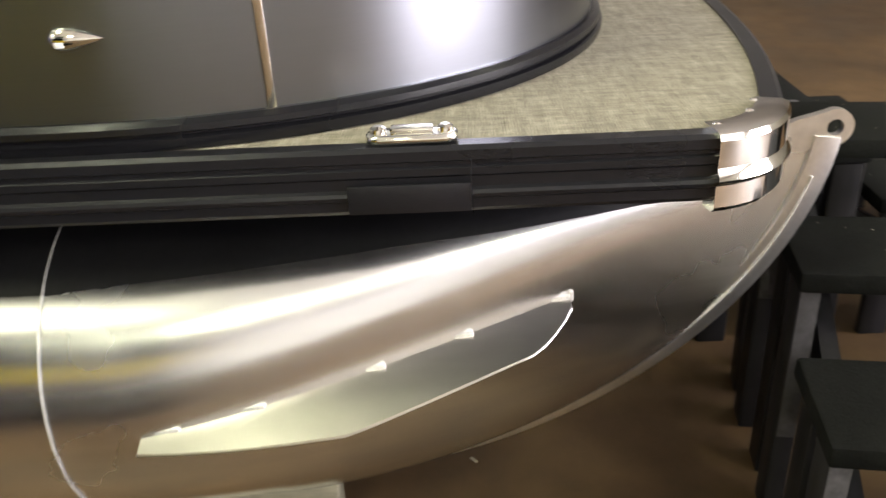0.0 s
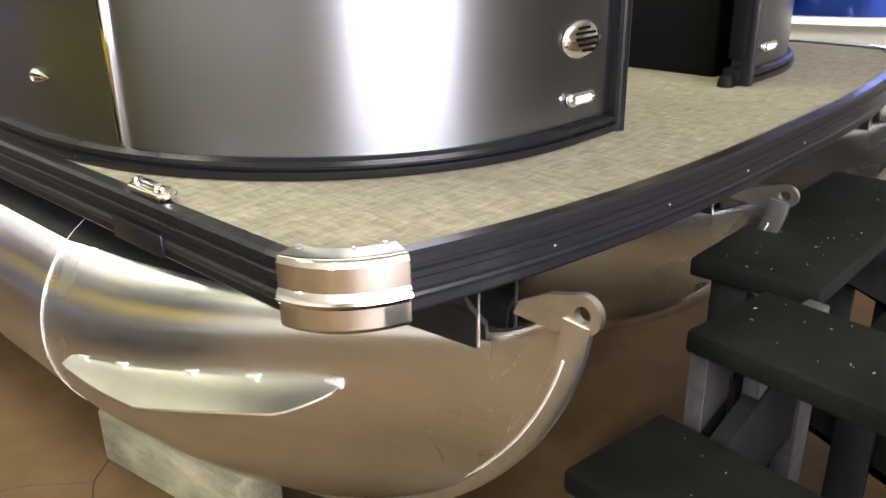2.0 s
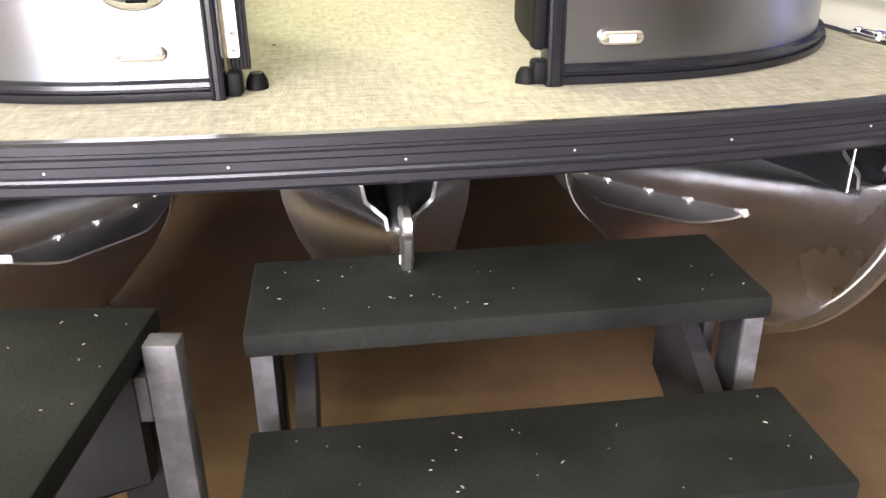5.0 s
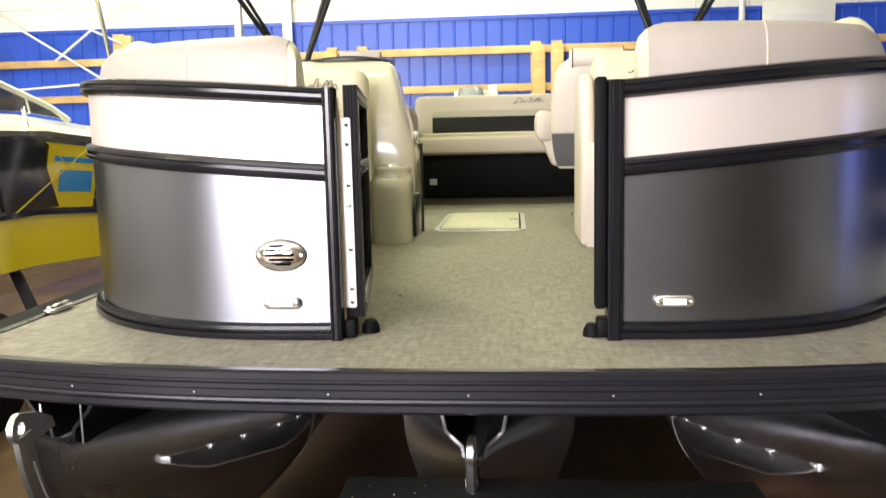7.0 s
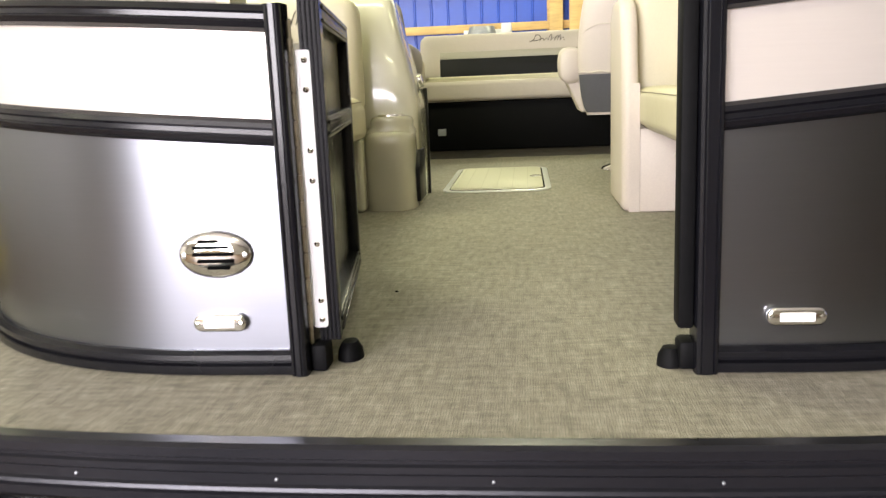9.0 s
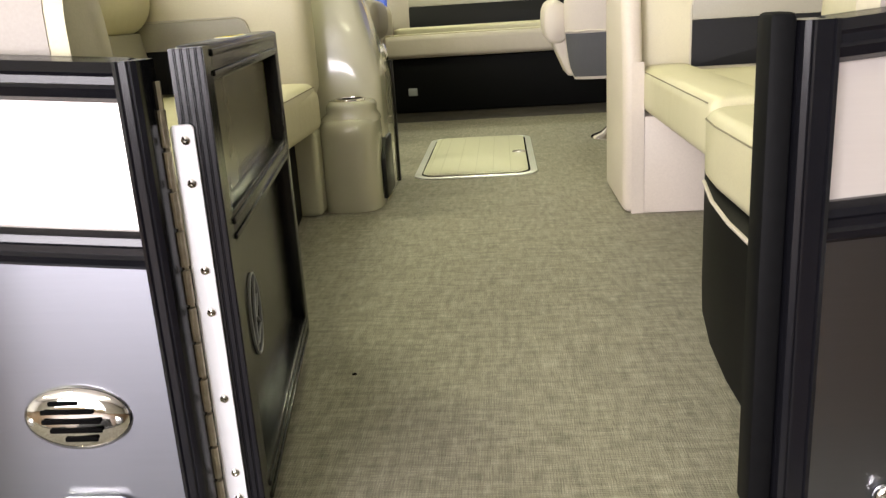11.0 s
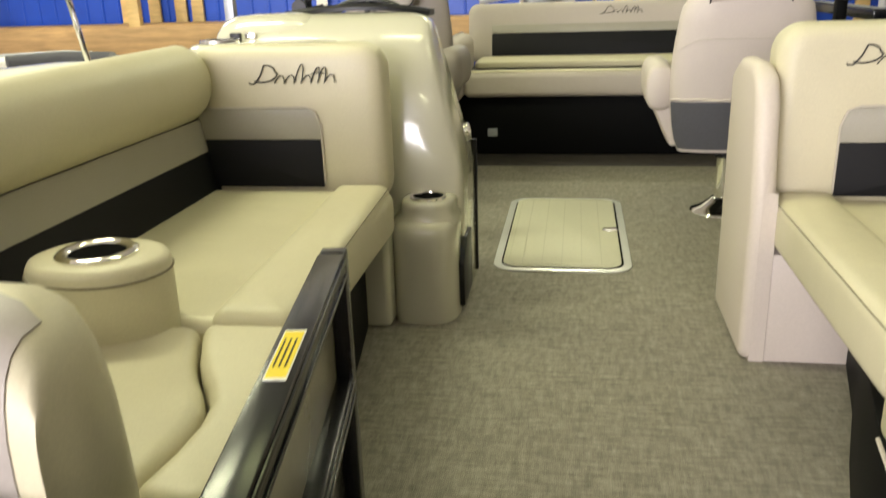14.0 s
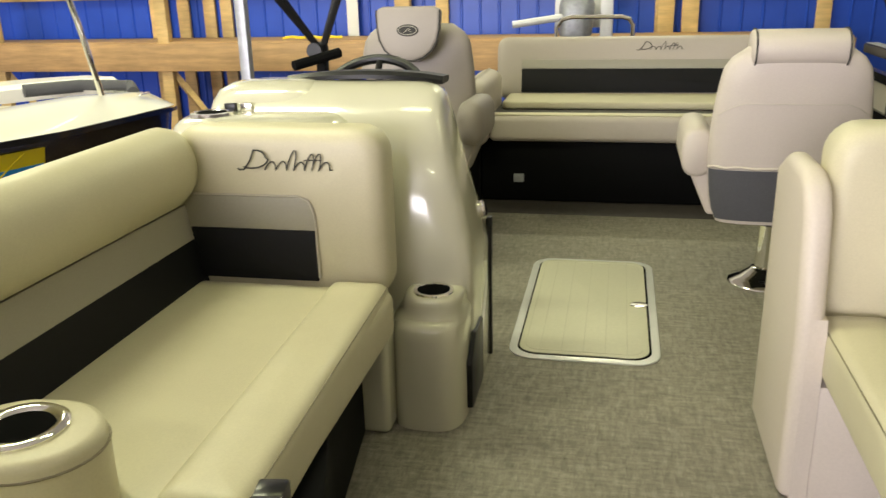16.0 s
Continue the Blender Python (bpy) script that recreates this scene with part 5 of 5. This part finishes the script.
lt = part("latch", lathe([(0.022, 0.011), (0.021, 0.014), (0.012, 0.016), (0.0, 0.0155)], 0.098, 3.141, 20, 1.5, 1.1), M_CHROME, lid, "chrome latch")
tagged(finish("floor_speck", lathe([(0.005, 0.0), (0.004, 0.002), (0.0, 0.003)], -0.265, 0.873, 8), M_DARK), "tiny dark speck on the woven deck", "speck")

# ---- folded canopy frame ----
for side in (False, True):
    can = thing("canopy_frame", "black folded canopy frame tubes on the side rail", "canopy frame", "canopy frames")
    cx, cy = (-1.33, 3.85) if not side else (-1.08, 3.85)
    part("mount", mirrored(rbox(cx - 0.022, cx + 0.022, cy - 0.03, cy + 0.03, 0.60, 0.91, 0.008), side), M_RUBBER, can)
    for dx, dy, r in ((-0.30, -0.35, 0.016), (0.22, 0.0, 0.016), (0.17, 0.06, 0.014), (-0.26, -0.3, 0.012)):
        part("tube", mirrored(tube([(cx, cy, 0.88), (cx + dx * 1.0, cy + dy, 1.42), (cx + dx * 1.9, cy + dy * 2, 1.95)], r, 8), side), M_BLACK, can)
    part("knuckle", mirrored(turned(lathe([(0.035, -0.05), (0.035, 0.05)], 0, 0, 16), pose(cx - 0.02, cy, 0.885, 90)), side), M_BLACK, can)
    if side:
        part("side_rail", rbox(1.225, 1.295, 3.88, 4.95, 0.758, 0.808, 0.01), M_RAIL, can, "black rail with a pale top edge")
        part("rail_edge", rbox(1.232, 1.288, 3.90, 4.93, 0.8085, 0.811, 0.0), M_GALV, can)
        part("rail_post", rbox(1.24, 1.28, 3.98, 4.04, 0.0, 0.757, 0.006), M_RAIL, can)
        continue
    part("stay", mirrored(tube([(cx + 0.09, cy - 0.02, 0.875), (cx - 0.06, cy - 0.20, 0.835)], 0.022, 10), side), M_RUBBER, can)
guide = thing("trailer_guide_post", "grey square steel guide post", "post")
part("post", rbox(-1.83, -1.78, 4.05, 4.10, GROUND, 2.4, 0.004), M_GALV, guide)

# ---- dark stair units at the bow ----
def stairs(m, n, label, post=False):
    s = thing("boarding_steps", label, "steps", "boarding steps")
    wid, dep, run, step = 0.925, 0.262, 0.312, 0.152
    random.seed(5)
    for k in range(n):
        y0, z = -run * k, -step * k
        back = y0 + (0.028 if k == 0 and not post else 0.0)
        tr = part("tread", turned(rbox(-wid / 2, wid / 2, y0 - dep, back, z - 0.045, z, 0.008), m), M_TREAD, s, "worn black grip carpet")
        for _ in range(26 if k < 3 else 0):
            q = random.choice((0.4, 0.5, 0.7, 1.0, 1.6))
            a, b = random.uniform(-wid / 2 + 0.03, wid / 2 - 0.03), random.uniform(y0 - dep + 0.02, y0 - 0.02)
            part("crumb", turned(rbox(-0.0022 * q, 0.0022 * q, -0.0007, 0.0007, 0, 0.001, 0.0), m @ pose(a, b, z, 0, 0, random.uniform(0, 180))), M_CRUMB, tr)
        low = GROUND - m.translation.z
        for sx in (-1, 1):
            x = sx * (wid / 2 - 0.026)
            if z - 0.046 > low + 0.05:
                part("leg", turned(rbox(x - 0.02, x + 0.02, y0 - dep + 0.015, y0 - dep + 0.095, low, z - 0.046, 0.003), m), M_STAIR, s)
                part("leg_face", turned(rbox(x - 0.018, x + 0.018, y0 - dep + 0.011, y0 - dep + 0.014, max(low, z - 0.40), z - 0.047, 0.0), m), M_SCUFF, s, "scuffed grey leg edge")
                part("side_board", turned(rbox(x - sx * 0.004 - 0.012, x - sx * 0.004 + 0.012, y0 - 0.10, y0 - 0.02, low, z - 0.046, 0.003), m), M_STAIR, s)
        if post and k == 0:
            for sx in (-1, 1):
                x = sx * (wid / 2 - 0.085)
                part("back_post", turned(rbox(x - 0.022, x + 0.022, 0.003, 0.058, low, -0.014, 0.004), m), M_SCUFF, s, "scuffed timber back post")
                part("back_rail", turned(rbox(x - 0.018, x + 0.018, -dep + 0.1, 0.001, -0.16, -0.075, 0.003), m), M_SCUFF, s)
    for sx in (-1, 1):
        x = sx * (wid / 2 - 0.09)
        low = GROUND - m.translation.z
        part("stringer", turned(prism([(-0.02, -0.06), (-0.02, -0.28), (-run * n, low), (-run * n + 0.24, low)], "x", x - 0.018, x + 0.018), m), M_STAIR, s)
    return s


stairs(pose(0.17, 0.09, -0.278), 5, "black carpeted timber boarding steps at the bow")
stairs(pose(-0.43, -0.115, -0.243, 0, 0, -98) @ pose(0.4575, 0, 0), 5, "worn black boarding steps set across the bow", True)

# ---- yellow wakeboard boat beside ----
ski = thing("wakeboard_boat", "yellow, black and white wakeboard boat on a trailer", "boat")


def hull_x(y):
    return -2.60 - (0.0 if y < 4.7 else 1.1 * ((y - 4.7) / 0.45) ** 2.2)


def strip(z0, z1, inset0, inset1, y0=1.4, y1=5.15, thick=0.03, n=40):
    rings = []
    for k in range(n + 1):
        y = y0 + (y1 - y0) * k / n
        x = hull_x(y)
        drop = 0.055 * min(max((y - 2.9) / 0.8, 0), 1) + 0.04 * min(max((y - 3.7) / 1.2, 0), 1)
        a, b = z0 - drop, z1 - drop - (0.5 * (z1 - z0) * min(max((y - 4.3) / 0.85, 0), 1) if z0 > 0.5 else 0)
        rings.append([(x - inset0, y, a), (x - inset1, y, b), (x - inset1 - thick, y, b), (x - inset0 - thick, y, a)])
    return loft(rings)


part("gunwale", strip(0.585, 0.685, 0.0, 0.17, thick=0.20), M_HULL_WHITE, ski, "white gunwale", 40)
part("rub_strip", strip(0.555, 0.585, -0.014, -0.014), M_HULL_BLACK, ski)
part("upper_side", strip(0.12, 0.555, 0.10, 0.02), M_HULL_BLACK, ski, "black hull side", 40)
part("yellow_flash", strip(0.14, 0.525, 0.094, 0.016, 2.98, 3.56, 0.004), M_HULL_YELLOW, ski, "yellow flash", 40)
part("black_slash", loft([[(-2.610, 2.40, 0.53), (-2.610, 2.85, 0.53), (-2.64, 2.85, 0.53), (-2.64, 2.40, 0.53)], [(-2.684, 2.60, 0.14), (-2.684, 3.14, 0.13), (-2.72, 3.14, 0.13), (-2.72, 2.60, 0.14)]]), M_HULL_BLACK, ski)
for ya, yb in ((2.95, 3.62), (3.42, 2.70)):
    part("gold_line", tube([(-2.616, ya, 0.52 if ya < 3 else 0.48), (-2.686, yb, 0.13)], 0.004, 6), M_HULL_YELLOW, ski)
part("blue_graphic", strip(0.42, 0.45, 0.035, 0.029, 3.05, 3.55, 0.004), M_HULL_BLUE, ski)
part("blue_graphic", strip(0.24, 0.37, 0.068, 0.042, 3.12, 3.50, 0.004), M_HULL_BLUE, ski)
part("chine", strip(-0.20, 0.10, 0.13, 0.10), M_HULL_YELLOW, ski, "yellow lower hull band", 40)
part("chine_line", strip(0.10, 0.125, 0.085, 0.085, thick=0.05), M_HULL_BLACK, ski)
part("bottom", strip(-0.48, -0.20, 0.9, 0.13), M_HULL_WHITE, ski, smooth=40)
part("cockpit_floor", prism([(hull_x(y) - 0.4, y) for y in (1.4, 3.0, 4.2, 4.9)] + [(-4.6, 4.9), (-4.6, 1.4)], "z", 0.42, 0.46), M_VINYL_GREY, ski)
part("far_gunwale", loft([[(x, y, 0.46), (x + 0.01, y, 0.545), (x - 0.03, y, 0.575), (x - 0.24, y, 0.585), (x - 0.26, y, 0.46)] for x, y in ((-4.5, 1.4), (-4.45, 3.6), (-4.2, 4.6), (-3.75, 5.3), (-3.45, 5.5))]), M_HULL_WHITE, ski)
part("bow_rail_pad", tube([(-3.62, 4.75, 0.575), (-3.40, 5.0, 0.575), (-3.10, 5.1, 0.56), (-2.93, 4.85, 0.55)], 0.04, 12), M_MESH, ski)
ws = part("windshield", prism([(1.4, 0.70), (2.9, 0.70), (3.37, 0.665), (3.2, 0.735), (2.7, 0.85), (1.9, 0.98), (1.4, 1.02)], "x", -2.74, -2.725), M_TINT, ski, "tinted windshield")
part("windshield_frame", tube([(-2.73, 3.40, 0.66), (-2.73, 3.2, 0.735), (-2.73, 2.7, 0.85), (-2.73, 2.35, 0.915), (-2.73, 1.9, 0.995), (-2.73, 1.4, 1.04)], 0.022, 8), M_HULL_WHITE, ws)
part("windshield_post", tube([(-2.73, 2.98, 0.69), (-2.73, 2.95, 0.79)], 0.012, 6), M_HULL_WHITE, ws)
part("cleat", turned(prism(rounded(-0.06, 0.06, -0.012, 0.012, 0.011), "z", 0.0, 0.01, 0.004), pose(-2.625, 2.76, 0.66, 0, 80, 90)), M_CHROME, ski)
part("side_vent", turned(prism(rounded(-0.06, 0.06, -0.012, 0.012, 0.011), "z", 0.0, 0.01, 0.004), pose(-2.72, 4.62, 0.575, 0, 0, 95)), M_CHROME, ski)
part("tower_tube", tube([(-2.80, 4.34, 0.57), (-2.80, 4.25, 0.90), (-2.82, 3.95, 1.9)], 0.016, 10), M_CHROME, ski, "polished tower tube")
part("trailer_frame", tube([(-2.55, 1.2, -0.45), (-2.55, 4.0, -0.42), (-3.3, 5.6, -0.40)], 0.055, 4), M_BLACK, ski, "black trailer frame")
part("trailer_frame", tube([(-2.35, 1.2, -0.62), (-2.35, 4.4, -0.55)], 0.045, 4), M_BLACK, ski)
for y in (1.9, 2.8):
    part("trailer_bunk", tube([(-2.7, y, -0.45), (-2.9, y + 0.1, -0.12)], 0.04, 4), M_BLACK, ski)
for y in (1.6, 2.35):
    tyre = part("wheel", turned(lathe([(0.14, -0.1), (0.30, -0.1), (0.33, -0.07), (0.33, 0.07), (0.30, 0.1), (0.14, 0.1)], 0, 0, 28), pose(-2.75, y, GROUND + 0.33, 0, 90, 0)), M_RUBBER, ski)
    part("rim", turned(lathe([(0.14, 0.06), (0.10, 0.10), (0.0, 0.10)], 0, 0, 24), pose(-2.75, y, GROUND + 0.33, 0, 90, 0)), M_GALV, tyre)

# ---- blue pontoon boat beside ----
nb = thing("blue_pontoon_boat", "neighbouring pontoon boat with metallic blue fence and pale rails", "boat")
NX, NY, NZ = 2.71, -0.12, -0.03
npath = [(-x + NX, y + NY) for x, y in RIM]
part("deck", prism([(x, y) for x, y in npath], "z", NZ - 0.03, NZ - 0.002), M_GREY_WALL, nb, smooth=0)
part("rub_rail", sweep([(x + NX, y + NY) for x, y in rev], [(u, v + NZ) for u, v in RIM_PROFILE]), M_SILVER_RAIL, nb, "pale silver rub rail", 20)
nf = [((x + 0.5) * 0.68 - 0.5 + NX + 0.06, y + NY) for x, y in fence_path(-0.362, 4.0)]
part("fence_panel", sweep(nf, [(-0.01, NZ + 0.07), (0, NZ + 0.07), (0, NZ + 0.265), (-0.01, NZ + 0.265)]), M_PEARL_BLUE, nb, "metallic blue panel", 40)
part("upper_panel", sweep(nf, [(-0.01, NZ + 0.29), (0, NZ + 0.29), (0, NZ + 0.60), (-0.01, NZ + 0.60)]), M_PEARL_BLUE, nb, "metallic blue panel", 40)
for z in (0.035, 0.255, 0.595):
    part("rail", sweep(nf, [(-0.02, NZ + z), (0.018, NZ + z + 0.004), (0.018, NZ + z + 0.034), (-0.02, NZ + z + 0.04)]), M_SILVER_RAIL, nb, "pale rail", 30)
part("cleat", turned(prism(rounded(-0.06, 0.06, -0.018, 0.018, 0.017), "z", NZ + 0.004, NZ + 0.022, 0.006), pose(NX - 1.285, 0.78, 0, 0, 0, 90)), M_CHROME, nb)
part("pontoon_nose", loft(nose_rings(40, NX - 0.985, NY)), M_ALU, nb, smooth=50)
part("pontoon_tube", loft([[(NX - 0.985 + PR * math.cos(2 * math.pi * k / 40), y, PC_Z + PR * math.sin(2 * math.pi * k / 40)) for k in range(40)] for y in (NY + 1.29, 5.0)]), M_ALU, nb, smooth=60)
part("underside", prism([(x * 0.97 + NX * 0.03, y + 0.04) for x, y in npath], "z", NZ - 0.10, NZ - 0.031), M_BLACK, nb, smooth=0)
